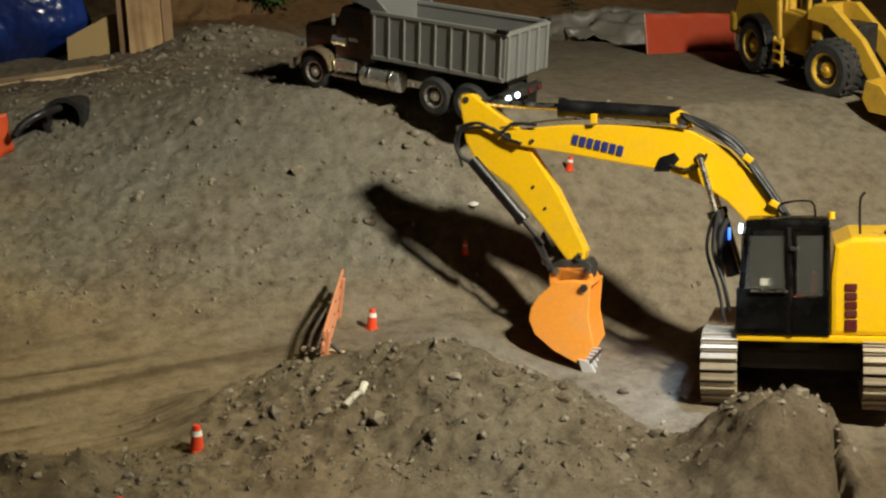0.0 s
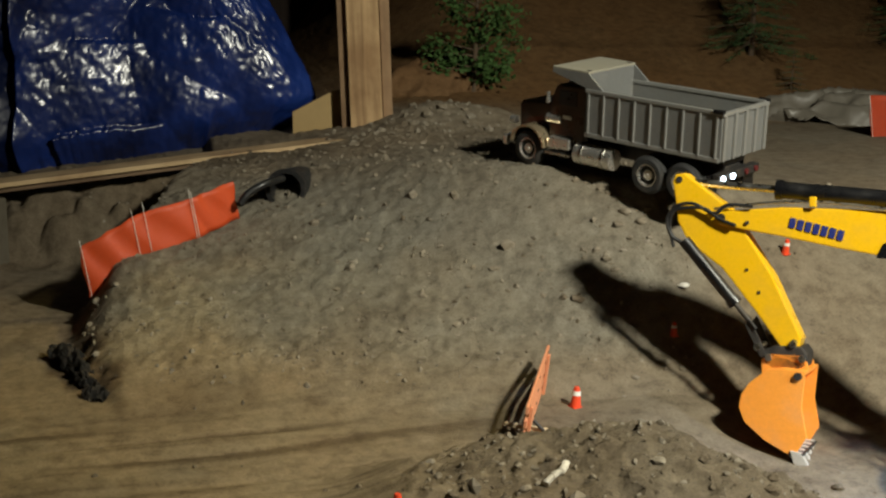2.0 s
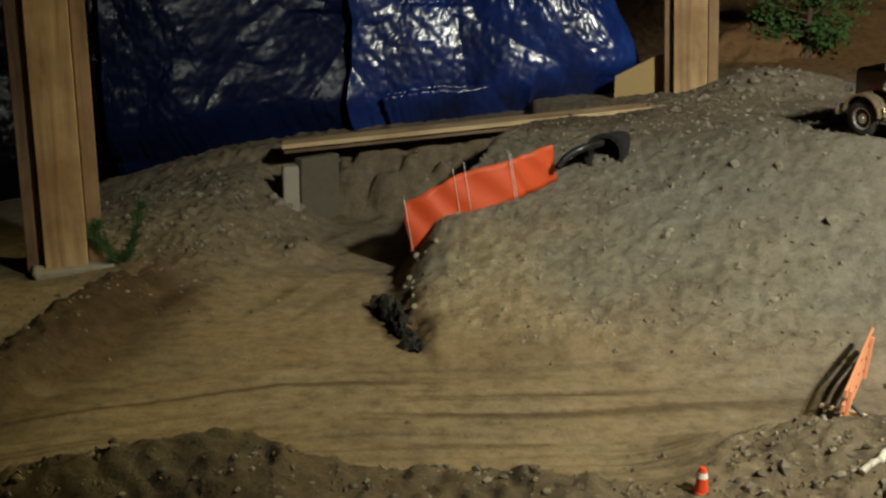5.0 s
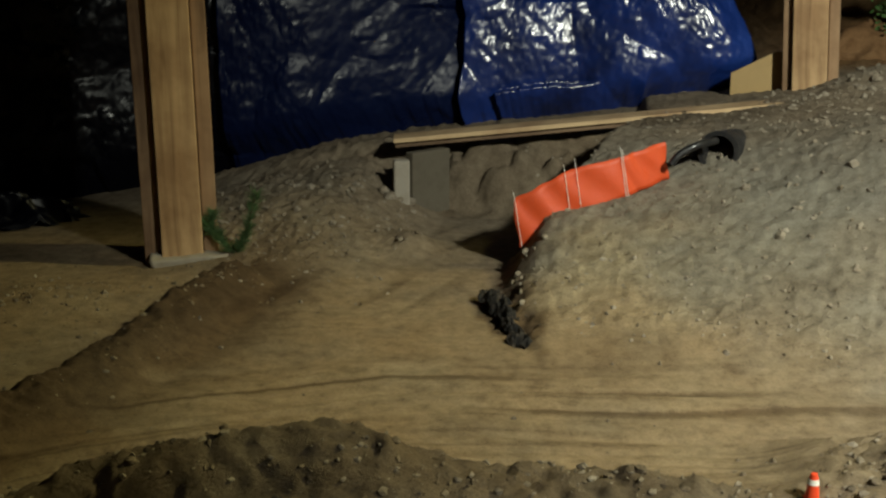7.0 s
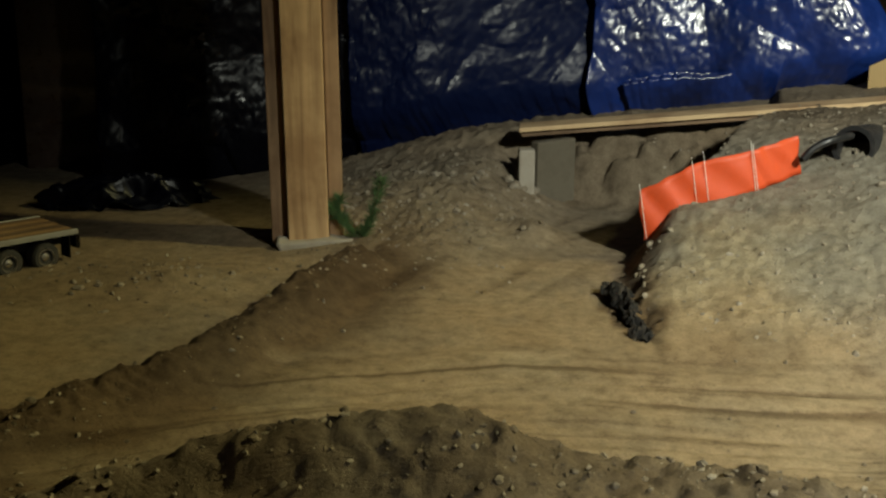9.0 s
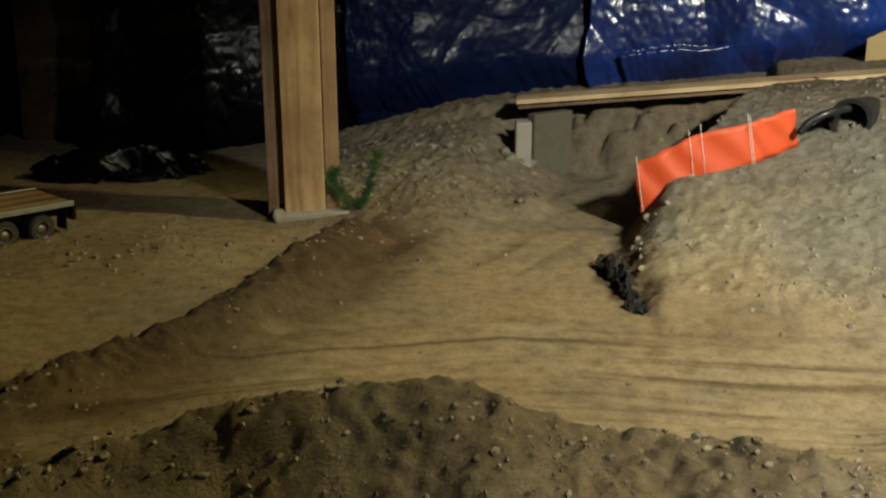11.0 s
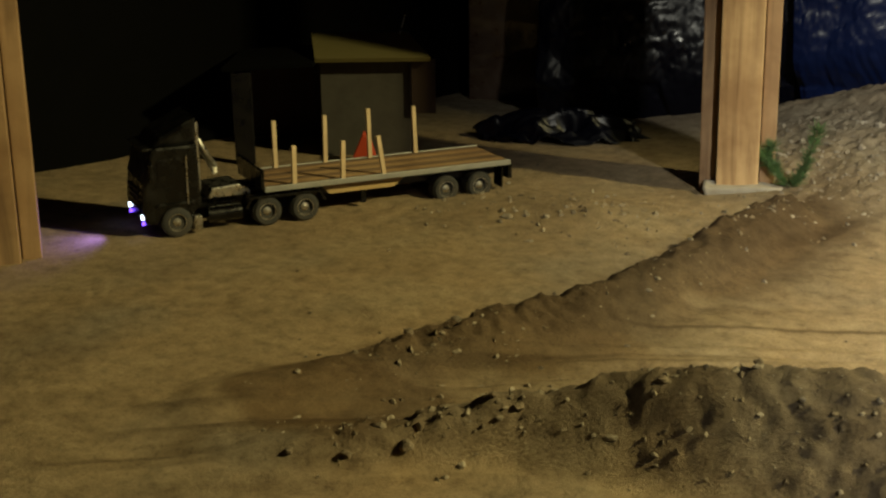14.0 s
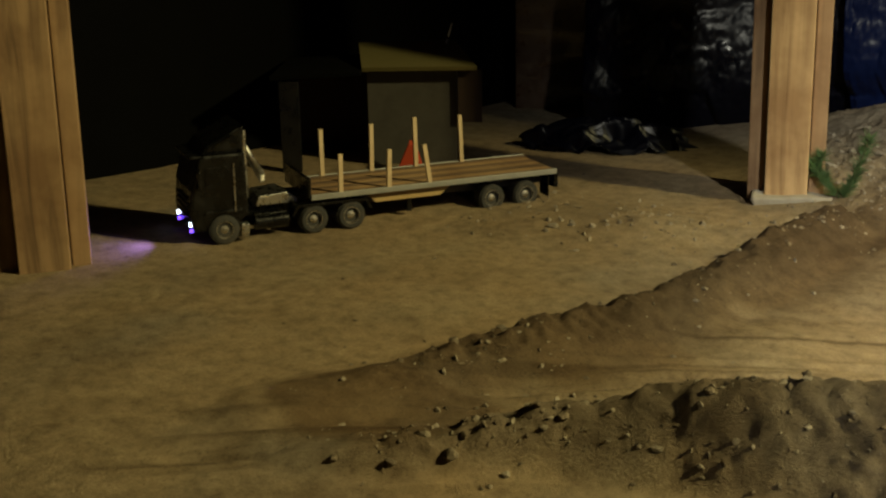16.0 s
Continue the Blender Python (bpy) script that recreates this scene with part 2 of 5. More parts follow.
def same_part(ob, m):
    """A second piece like ob, on the same mesh, moved by m, with what it carries."""
    c = ob.copy()
    scene.collection.objects.link(c)
    c.matrix_local = m @ ob.matrix_local
    for k in ob.children:
        d = k.copy()
        scene.collection.objects.link(d)
        d.parent = c
    return c


def rods(parent, name, material, ends, seg=14, label=""):
    """Round pins or bars, each a part of its own: (start, end, radius)."""
    for a, b, r in ends:
        bm = bmesh.new()
        rod(bm, a, b, r, seg=seg)
        part(name, bm, material, parent, label)


def thing(name, m, label, category, group="", kind=""):
    ob = new(name)
    ob.empty_display_size = .05
    ob.matrix_world = m
    return tagged(ob, label, category, group, kind)


def solid(name, bm, material, label, category, group="", kind="", m=None, smooth=True):
    me = finish(bm, smooth)
    me.materials.append(material)
    ob = new(name, me)
    if m is not None:
        ob.matrix_world = m
    return tagged(ob, label, category, group, kind)


def spin(at, yaw, pitch=0, roll=0):
    return Matrix.Translation(at) @ Matrix.Rotation(radians(yaw), 4, "Z") @ Matrix.Rotation(radians(pitch), 4, "Y") @ Matrix.Rotation(radians(roll), 4, "X")

# ---- the lie of the land ----
def sstep(a, b, v):
    u = np.clip((v - a) / (b - a), 0, 1)
    return u * u * (3 - 2 * u)


def ridge(x, y, line, near, far):
    """Height of a ridge whose crest runs along line (x, y, height); near and far are the widths of its two flanks."""
    best = np.zeros_like(x)
    for (ax, ay, ah), (bx, by, bh) in zip(line, line[1:]):
        dx, dy = bx - ax, by - ay
        u = np.clip(((x - ax) * dx + (y - ay) * dy) / (dx * dx + dy * dy), 0, 1)
        px, py = x - ax - u * dx, y - ay - u * dy
        side = (dx * py - dy * px)
        w = np.where(side > 0, far, near)
        d = np.hypot(px, py) / w
        best = np.maximum(best, (ah + (bh - ah) * u) * (1 - sstep(0, 1, d)))
    return best


MOUND_LEFT = [(-1.36, 1.35, .012), (-1.18, 1.45, .05), (-.97, 1.62, .09), (-.80, 1.73, .14), (-.66, 1.78, .165), (-.50, 1.85, .17),
              (-.38, 1.86, .155), (-.30, 1.88, .12), (-.18, 1.87, .10), (.04, 1.89, .10), (.2, 1.89, .07), (.3, 1.93, .03)]
MOUND_RIGHT = [(.24, 1.94, .012), (.45, 2.01, .050), (.57, 2.05, .085), (.74, 2.08, .135), (.83, 2.03, .150), (.93, 1.97, .135), (1.0, 1.88, .10), (1.08, 1.76, .055), (1.3, 1.55, .04), (1.5, 1.4, .04)]
BERM = [(-1.56, 1.52, .015), (-1.41, 1.74, .035), (-1.34, 1.93, .05), (-1.17, 2.20, .065), (-1.13, 2.45, .07), (-1.10, 2.70, .075), (-1.08, 2.95, .08), (-1.06, 3.15, .08)]


def height(x, y):
    x, y = np.asarray(x, float), np.asarray(y, float)
    # the hill and the upper yard behind it
    foot = np.interp(x, [-.5, -.36, -.16, .3, .9, 1.4, 2.0, 3.0], [3.2, 3.0, 2.66, 2.58, 2.62, 2.62, 2.5, 2.35])
    top = np.interp(x, [-.5, .0, .3, .6, .9, 1.25, 1.6, 2.0, 3.0], [4.3, 4.1, 3.95, 3.7, 3.45, 3.2, 3.25, 3.3, 3.3])
    level = np.interp(x, [-.4, .36, .72, 1.0, 1.4, 2.0, 3.0], [.30, .36, .42, .435, .40, .36, .37])
    u = np.clip((y - foot) / (top - foot), 0, 1)
    hill = level * (.75 * u + .25 * u * u * (3 - 2 * u))
    # the cut in which the road runs below the bridge
    edge = np.interp(y, [2.6, 2.95, 3.1, 3.6, 3.9, 4.15, 4.4], [-.22, -.33, -.33, -.30, -.20, -.12, -.02])
    hill = hill * sstep(-.03, .12, x - edge)
    back = np.interp(x, [-.8, .5], [.21, .335]) * sstep(4.14, 4.40, y) * sstep(-1.9, -.8, x)
    bank_edge = np.interp(y, [2.95, 3.4, 3.8, 4.1], [-.82, -.70, -.68, -.66])
    bank = np.interp(x, [-2.0, -1.45, -1.2, -.95, -.7], [.0, .045, .11, .175, .22]) * sstep(2.95, 4.2, y) * (1 - sstep(-.34, .08, x - bank_edge)) ** .8
    z = np.maximum(np.maximum(hill, bank), back)
    # loose heaps behind the crest
    z = z + .07 * np.exp(-((x - 1.08) ** 2 / .05 + (y - 4.5) ** 2 / .03)) + .05 * np.exp(-((x - .85) ** 2 / .02 + (y - 4.55) ** 2 / .02))
    # brown bank along the back
    z = z + 1.0 * np.clip((y - 5.1) / 2.6, 0, 1) ** 1.2 * sstep(.6, 1.7, x)
    # a small heap at the mouth of the cut
    z = z + .06 * np.exp(-((x + .63) ** 2 / .005 + (y - 3.66) ** 2 / .010))
    # yard of the flatbed: a low gravel hump
    z = z + .035 * np.exp(-((x + 1.53) ** 2 / .04 + (y - 2.95) ** 2 / .02))
    # ridges of pushed-up soil
    z = np.maximum(z, ridge(x, y, BERM, .17, .10))
    z = np.maximum(z, ridge(x, y, MOUND_LEFT, np.interp(x, [-1.4, -.95, -.6, 0], [.045, .07, .20, .4]), .17))
    z = np.maximum(z, ridge(x, y, MOUND_RIGHT, .55, .26) - .06 * sstep(1.1, 1.4, x) * sstep(1.7, 1.9, y))
    # the hollow that the digger has scraped
    z = z - .068 * sstep(.7, .36, np.hypot((x - 1.58) * .9, y - 2.1))
    # the heap that it straddles, split by a crack
    across, along = (x - 1.37) * .78 - (y - 1.74) * .62, (x - 1.37) * .62 + (y - 1.74) * .78
    heap = across ** 2 / .019 + np.where(along > 0, along ** 2 / .016, along ** 2 / .12)
    z = z + .15 * np.exp(-heap ** 1.7)
    z = z - .06 * np.exp(-(across - .10 - .25 * (along + .1) ** 2 - .008 * np.sin(along * 40)) ** 2 / .00009) * sstep(.02, -.06, along)
    return z


def lattice(x, y, seed):
    """Smooth random values on a unit grid."""
    xi, yi = np.floor(x).astype(np.int64), np.floor(y).astype(np.int64)
    u, v = x - xi, y - yi
    u, v = u * u * (3 - 2 * u), v * v * (3 - 2 * v)

    def h(a, b):
        k = (a * 374761393 + b * 668265263 + seed * 974711) & 0x7fffffff
        k = ((k ^ (k >> 13)) * 1274126177) & 0x7fffffff
        return ((k ^ (k >> 16)) & 0xffff) / 32767.5 - 1
    return (h(xi, yi) * (1 - u) + h(xi + 1, yi) * u) * (1 - v) + (h(xi, yi + 1) * (1 - u) + h(xi + 1, yi + 1) * u) * v


def fbm(x, y, scale, octaves, seed, gain=.5):
    s, a = np.zeros_like(x), 1.0
    for k in range(octaves):
        s = s + a * lattice(x * scale * 2 ** k + 17.3 * k, y * scale * 2 ** k - 9.1 * k, seed + k)
        a *= gain
    return s


def facets(x, y, scale, seed, bulge=1.2, tilt=.8):
    """Creased lumps: the highest of many small tilted domes, about -1 to 1."""
    x, y = x * scale, y * scale
    xi, yi = np.floor(x).astype(np.int64), np.floor(y).astype(np.int64)
    best = np.full(np.shape(x), -9.0)
    for a in (-1, 0, 1):
        for b in (-1, 0, 1):
            ix, iy = xi + a, yi + b

            def h(n):
                k = (ix * 374761393 + iy * 668265263 + (seed * 7 + n) * 974711) & 0x7fffffff
                k = ((k ^ (k >> 13)) * 1274126177) & 0x7fffffff
                return ((k ^ (k >> 16)) & 0xffff) / 32767.5 - 1
            dx, dy = x - ix - .5 - .45 * h(1), y - iy - .5 - .45 * h(2)
            best = np.maximum(best, .6 * h(3) + tilt * (h(4) * dx + h(5) * dy) - bulge * (dx * dx + dy * dy))
    return best


def looseness(x, y):
    """1 on heaped soil, 0 on rolled ground."""
    z = height(x, y)
    heap = sstep(.012, .06, z)
    flat = sstep(1.15, 1.5, x) * sstep(1.9, 2.2, y) * .8
    top = sstep(3.6, 3.9, y) * sstep(.9, 1.2, x) * .5
    road = np.exp(-((y - 3.35 - .25 * (x - 1.1)) ** 2) / .02) * sstep(.3, .6, x) * .5
    return heap * (1 - np.clip(flat + top + road, 0, .9))


def ground_z(x, y):
    """The finished surface with its lumps and wheel ruts."""
    x, y = np.asarray(x, float), np.asarray(y, float)
    face = sstep(4.06, 4.16, y) * sstep(4.56, 4.42, y) * sstep(-.75, -.6, x) * sstep(.6, .4, x)
    y = y + face * (.065 * facets(x, 1.4 * y, 8, 46) + .03 * facets(x, 1.4 * y, 20, 47))
    rough = looseness(x, y)
    z = height(x, y)
    lumps = fbm(x, y, 9, 4, 3)
    onhill = sstep(2.3, 2.7, y) * sstep(-.6, -.2, x)
    z = z + rough * ((.008 - .003 * onhill) * lumps + (.007 - .005 * onhill) * np.maximum(0, 1 - 2.2 * np.abs(fbm(x, y, 15, 3, 21))) * (.4 + lattice(x * 7, y * 7, 23) ** 2) + .008 * np.maximum(0, fbm(x, y, 34, 2, 27)) * (1 - .5 * onhill) + .004 * fbm(x, y, 60, 2, 31))
    clods = np.clip(facets(x, y, 17, 41), -.4, 1) * .008 + np.clip(facets(x, y, 36, 42), -.4, 1) * .0075 + np.clip(facets(x, y, 70, 48), -.4, 1) * .003
    bare = 1 - .72 * onhill
    clods = clods * (1 + .7 * sstep(.01, .05, ridge(x, y, BERM, .2, .1)))
    z = z + rough * bare * (.45 + .55 * sstep(-.3, .4, fbm(x, y, 3, 2, 43))) * clods
    heap = sstep(.32, .2, np.hypot(x - 1.38, y - 1.72))
    z = z + heap * (.014 * facets(x, y, 17, 52) + .008 * facets(x, y, 38, 53))
    # the washed-out edge of the hill
    scar = np.hypot((x + .262 + .27 * (y - 2.98)) / .055, (y - 2.98) / .22)
    z = z + sstep(1.25, .4, scar) * (-.012 + .022 * facets(x, y, 26, 49) + .012 * facets(x, y, 50, 50))
    z = z + (1 - rough) * (.005 * fbm(x, y, 3.5, 3, 8) + .0011 * fbm(x, y, 30, 3, 12))
    # ruts that follow the road round the foot of the mound
    lane = y - np.interp(x, [-1.6, -1.0, -.5, 0, .6, 1.2], [1.45, 1.95, 2.22, 2.28, 2.35, 2.45])
    on_road = sstep(.42, .25, np.abs(lane)) * sstep(.03, .0, height(x, y)) * sstep(.6, .1, x) * sstep(-1.75, -1.4, x)
    z = z + on_road * .006 * lattice(x * 1.3, lane * 26, 44) + on_road * .003 * lattice(x * 2.1, lane * 60, 45)
    return z


def axis(*spans):
    out = [np.arange(a, b, s) for a, b, s in spans]
    return np.concatenate(out + [[spans[-1][1]]])


def build_ground():
    xs = axis((-5.2, -2.4, .06), (-2.4, 2.1, .0080), (2.1, 3.4, .02), (3.4, 6.2, .08))
    ys = axis((-1.6, 1.15, .09), (1.15, 1.4, .0085), (1.4, 2.2, .0062), (2.2, 2.9, .0085), (2.9, 4.6, .0105), (4.6, 6.0, .035), (6.0, 10.0, .1))
    X, Y = np.meshgrid(xs, ys)
    Z = ground_z(X, Y)
    nx, ny = len(xs), len(ys)
    co = np.stack([X, Y, Z], -1).reshape(-1, 3)
    i = (np.arange(ny - 1)[:, None] * nx + np.arange(nx - 1)).ravel()
    faces = np.stack([i, i + 1, i + nx + 1, i + nx], -1).astype(np.int32)
    me = bpy.data.meshes.new("ground")
    me.vertices.add(len(co)), me.loops.add(faces.size), me.polygons.add(len(faces))
    me.vertices.foreach_set("co", co.ravel().astype(np.float32))
    me.loops.foreach_set("vertex_index", faces.ravel())
    me.polygons.foreach_set("loop_start", np.arange(0, faces.size, 4, dtype=np.int32))
    me.polygons.foreach_set("use_smooth", np.ones(len(faces), bool))
    fresh = ridge(X, Y, BERM, .21, .11) * 15 + ridge(X, Y, MOUND_LEFT, np.interp(X, [-1.4, -.95, -.6, 0], [.06, .085, .22, .42]), .16) * 9 + ridge(X, Y, MOUND_RIGHT, .6, .25) * 5 + sstep(1.05, 1.25, X) * sstep(1.95, 1.7, Y)
    fresh = np.clip(fresh + .25 * fbm(X, Y, 4, 3, 61), 0, 1)
    fresh = np.maximum(fresh, .55 * sstep(-.72, -.88, X) * sstep(-1.25, -1.05, X) * sstep(2.5, 2.8, Y) * sstep(3.9, 3.4, Y))
    pale = np.clip(1.2 - 8 * np.abs(height(X, Y)) + .85 * fbm(X, Y, 3, 4, 71), 0, 1) * sstep(.9, -.2, X) * sstep(4.2, 3.4, Y) * (1 - fresh)
    grey = np.clip(sstep(.03, .12, height(X, Y)) * sstep(-.4, -.1, X) * sstep(1.5, .9, X) * sstep(2.4, 2.7, Y) * sstep(4.1, 3.6, Y) + .3 * fbm(X, Y, 5, 3, 81), 0, 1)
    lane = Y - np.interp(X, [-1.6, -1.0, -.5, 0, .6, 1.2], [1.45, 1.95, 2.22, 2.28, 2.35, 2.45])
    rut = sstep(.1, .75, lattice(X * 1.6 + .6 * lattice(X * 2, Y * 2, 5), lane * 30 + 1.5 * lattice(X * 1.1, Y, 6), 44)) * sstep(.55, .3, np.abs(lane)) * sstep(.05, .0, height(X, Y)) * sstep(.9, .3, X) * sstep(-1.8, -1.45, X)
    thin = sstep(.2, .75, lattice(X * 2.4 + .5 * lattice(X * 3, Y * 3, 7), lane * 72 + 1.2 * lattice(X * 1.6, Y * 1.6, 9), 47)) * sstep(.5, .3, np.abs(lane)) * sstep(.05, .0, height(X, Y)) * sstep(.9, .3, X) * sstep(-1.7, -1.4, X)
    rut = np.maximum(rut, .6 * thin * sstep(-.35, .25, fbm(X, Y, 2.5, 2, 51)))
    # wheel marks that swing out of the cut
    swing = X + .47 + .30 * (4.0 - Y) ** 1.0 + .10 * np.clip(3.2 - Y, 0, 2) ** 2
    marks = sstep(.15, .7, lattice(Y * 1.5 + .5 * lattice(X * 2, Y * 2, 57), swing * 24 + .8 * lattice(X * 1.2, Y * 1.2, 56), 58))
    rut = np.maximum(rut, .6 * marks * sstep(.05, 0, height(X, Y)) * sstep(.34, .2, np.abs(swing)) * sstep(2.3, 2.6, Y))
    tongue = np.hypot((X + 1.33) * .95, (Y - 1.60) * 1.25) + .03 * fbm(X, Y, 9, 2, 77)
    damp = .95 * sstep(.255, .19, tongue)
    damp = np.maximum(damp, np.clip(ridge(X, Y, BERM, .36, .16) * 22 - .1 + .35 * fbm(X, Y, 7, 3, 63), 0, 1))
    scar = np.hypot((X + .262 + .27 * (Y - 2.98)) / .075, (Y - 2.98) / .27)
    damp = np.maximum(damp, sstep(1.2, .5, scar + .3 * fbm(X, Y, 14, 2, 65)))
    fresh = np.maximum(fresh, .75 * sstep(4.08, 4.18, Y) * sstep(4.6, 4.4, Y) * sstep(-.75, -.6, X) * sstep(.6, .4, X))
    brown = sstep(4.9, 5.4, Y) * sstep(.2, .9, X)
    for nm, v in (("fresh", fresh), ("pale", pale), ("grey", grey), ("brown", brown), ("rut", rut), ("damp", damp)):
        me.attributes.new(nm, "FLOAT", "POINT").data.foreach_set("value", v.ravel().astype(np.float32))
    me.update(calc_edges=True)
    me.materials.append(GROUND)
    return tagged(new("ground", me), "loose grey-brown soil heaped into mounds, banks and rolled roads", "ground", kind="structure")


def ground_material():
    m = earth("ground_soil", (.135, .108, .076), (.205, .168, .12), (.27, .226, .165))
    nt = m.node_tree
    b = nt.nodes["Principled BSDF"]
    c = b.inputs["Base Color"].links[0].from_socket
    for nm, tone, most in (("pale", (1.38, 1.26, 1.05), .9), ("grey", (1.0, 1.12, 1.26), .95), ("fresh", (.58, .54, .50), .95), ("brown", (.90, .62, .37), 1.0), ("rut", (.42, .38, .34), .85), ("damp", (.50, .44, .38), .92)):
        a = nt.nodes.new("ShaderNodeAttribute")
        a.attribute_name = nm
        k = nt.nodes.new("ShaderNodeMath")
        k.operation = "MULTIPLY"
        k.inputs[1].default_value = most
        nt.links.new(a.outputs["Fac"], k.inputs[0])
        c = mix(nt, k.outputs[0], c, mix(nt, 1.0, c, tone, "MULTIPLY"))
    nt.links.new(c, b.inputs["Base Color"])
    return m


GROUND = ground_material()
build_ground()


def gz(x, y):
    return float(ground_z(np.array([x]), np.array([y]))[0])


# ---- a shell added round the diorama, near black in place of unlit surroundings ----
def wall(name, c, s, mat, label):
    bm = bmesh.new()
    box(bm, c, s)
    return solid(name, bm, mat, label, "wall", kind="structure")


wall("wall_north", (.5, 10.1, 1.4), (11.8, .12, 4.2), DARK_WOOD, "added board wall, coloured near black for the unlit background")
wall("wall_west", (-5.3, 4.2, 1.4), (.12, 11.7, 4.2), DARK_WOOD, "added board wall, coloured near black for the unlit background")
wall("wall_east", (6.3, 4.2, 1.4), (.12, 11.7, 4.2), DARK_WOOD, "added board wall, coloured near black for the unlit background")
wall("wall_south", (.5, -1.7, 1.4), (11.8, .12, 4.2), DARK_WOOD, "added board wall, coloured near black for the unlit background")
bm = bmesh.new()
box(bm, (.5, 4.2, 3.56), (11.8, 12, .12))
solid("ceiling", bm, DARK_WOOD, "added board ceiling, coloured near black for the unlit background", "ceiling", kind="structure")


# ---- timber posts ----
def timber_post(at, yaw, widths, depth, lean, label, material, pad=None, top=3.45, tilt=0):
    root = thing("timber_post", spin(at, yaw) @ Matrix.Rotation(radians(lean), 4, "Y") @ Matrix.Rotation(radians(tilt), 4, "X"), label, "post", "posts of the shed")
    x = -sum(widths) / 2
    for k, w in enumerate(widths):
        bm = bmesh.new()
        off = 0 if k == 1 else .018
        h = top - at[2]
        box(bm, (x + w / 2, off, h / 2 - .02), (w - .003, depth - 2 * off, h), bev=.004)
        part("core" if k == 1 else "side_board", bm, material if k == 1 else OLD_PINE, root, smooth=False)
        x += w
    if pad:
        bm = bmesh.new()
        box(bm, (pad[0], pad[1], -.015), (pad[2], .16, .05), bev=.008)
        bmesh.ops.subdivide_edges(bm, edges=bm.edges[:], cuts=3, use_grid_fill=True)
        for v in bm.verts:
            v.co += .012 * Vector(noise.noise_vector(v.co * 22))
        part("footing", bm, CONCRETE, root, "rough grey concrete footing", smooth=False)
    return root


timber_post((-1.285, 3.42, .03), 20.5, (.050, .122, .046), .14, -.8, "weathered yellow-brown built-up timber post on a concrete footing", PINE, (.02, -.02, .22))
timber_post((.68, 4.70, .40), -8, (.035, .125, .04), .14, -2.5, "pale pine timber post standing behind the dirt hill", PINE)
timber_post((-2.638, 1.825, 0), 52, (.06, .13, .05), .15, .8, "dark stained timber post at the edge of the yard", OLD_PINE)


# ---- blue tarpaulin ----
def tarpaulin(u0, u1, back, mat, label):
    line = [(-2.5, 4.4), (-2.36, 4.02), (-1.80, 4.22), (-1.35, 4.50), (-.98, 4.66), (-.5, 4.78), (.05, 4.92), (.38, 5.0), (.48, 5.05)]
    d = [0]
    for a, b in zip(line, line[1:]):
        d.append(d[-1] + math.hypot(b[0] - a[0], b[1] - a[1]))
    nu, nv, top = int(620 * (u1 - u0)) + 4, 300, 2.3
    U, V = np.meshgrid(np.linspace(u0, u1, nu), np.linspace(0, 1, nv))
    s = U * d[-1]
    X, Y = np.interp(s, d, [p[0] for p in line]), np.interp(s, d, [p[1] for p in line])
    low = ground_z(X, Y) - .06
    Zh = low + V * (top - low)
    # the free edge runs up slanting, so the sheet narrows with height
    edge = sstep(.828, 1.0, U)
    X = X - edge * .31 * sstep(0, 1, (Zh - .35) / .9)
    w1, w2 = .12 * fbm(s, Zh, 1.6, 2, 91), .12 * fbm(s, Zh, 1.6, 2, 93)
    fold = facets(s + w1, Zh * .8 + w2, 1.7, 92, .9, 1.1)
    crease = facets(s + .4 * Zh + w2, Zh + w1, 4.6, 95, .7, 1.3)
    fine = facets(s - .3 * Zh, Zh, 14, 99, .8, 1.3) * sstep(-.1, .5, fbm(s, Zh, 2.2, 2, 94))
    off = .10 * fold + .036 * crease + .012 * fine + .003 * fbm(s, Zh, 40, 2, 97) + .05 * np.sin(s * 4.1 + 1.2 * Zh) - .12 * sstep(.5, .0, V) * sstep(.1, .0, V)
    Y = Y - off + back
    X = X + .4 * off * np.sin(s * 2.3)
    co = np.stack([X, Y, Zh], -1).reshape(-1, 3)
    i = (np.arange(nv - 1)[:, None] * nu + np.arange(nu - 1)).ravel()
    me = bpy.data.meshes.new("tarpaulin")
    me.from_pydata(co.tolist(), [], np.stack([i, i + 1, i + nu + 1, i + nu], -1).tolist())
    me.materials.append(mat)
    ob = tagged(new("tarpaulin", me), label, "tarp")
    for p in me.polygons:
        p.use_smooth = True
    th = ob.modifiers.new("thickness", "SOLIDIFY")
    th.thickness = .003
    return ob


tarpaulin(0.668, 1, 0, TARP, "crumpled shiny blue plastic tarpaulin hanging behind the diorama")
# the left lengths carry their shade as darker colour
tarpaulin(.40, 0.70, .07, TARP_SHADED, "blue tarpaulin hanging beside the bright one, shade put into its colour")
tarpaulin(0, .42, .12, TARP_DEEP_SHADE, "plastic sheet hanging behind the post, its shadow put into a nearly black colour")


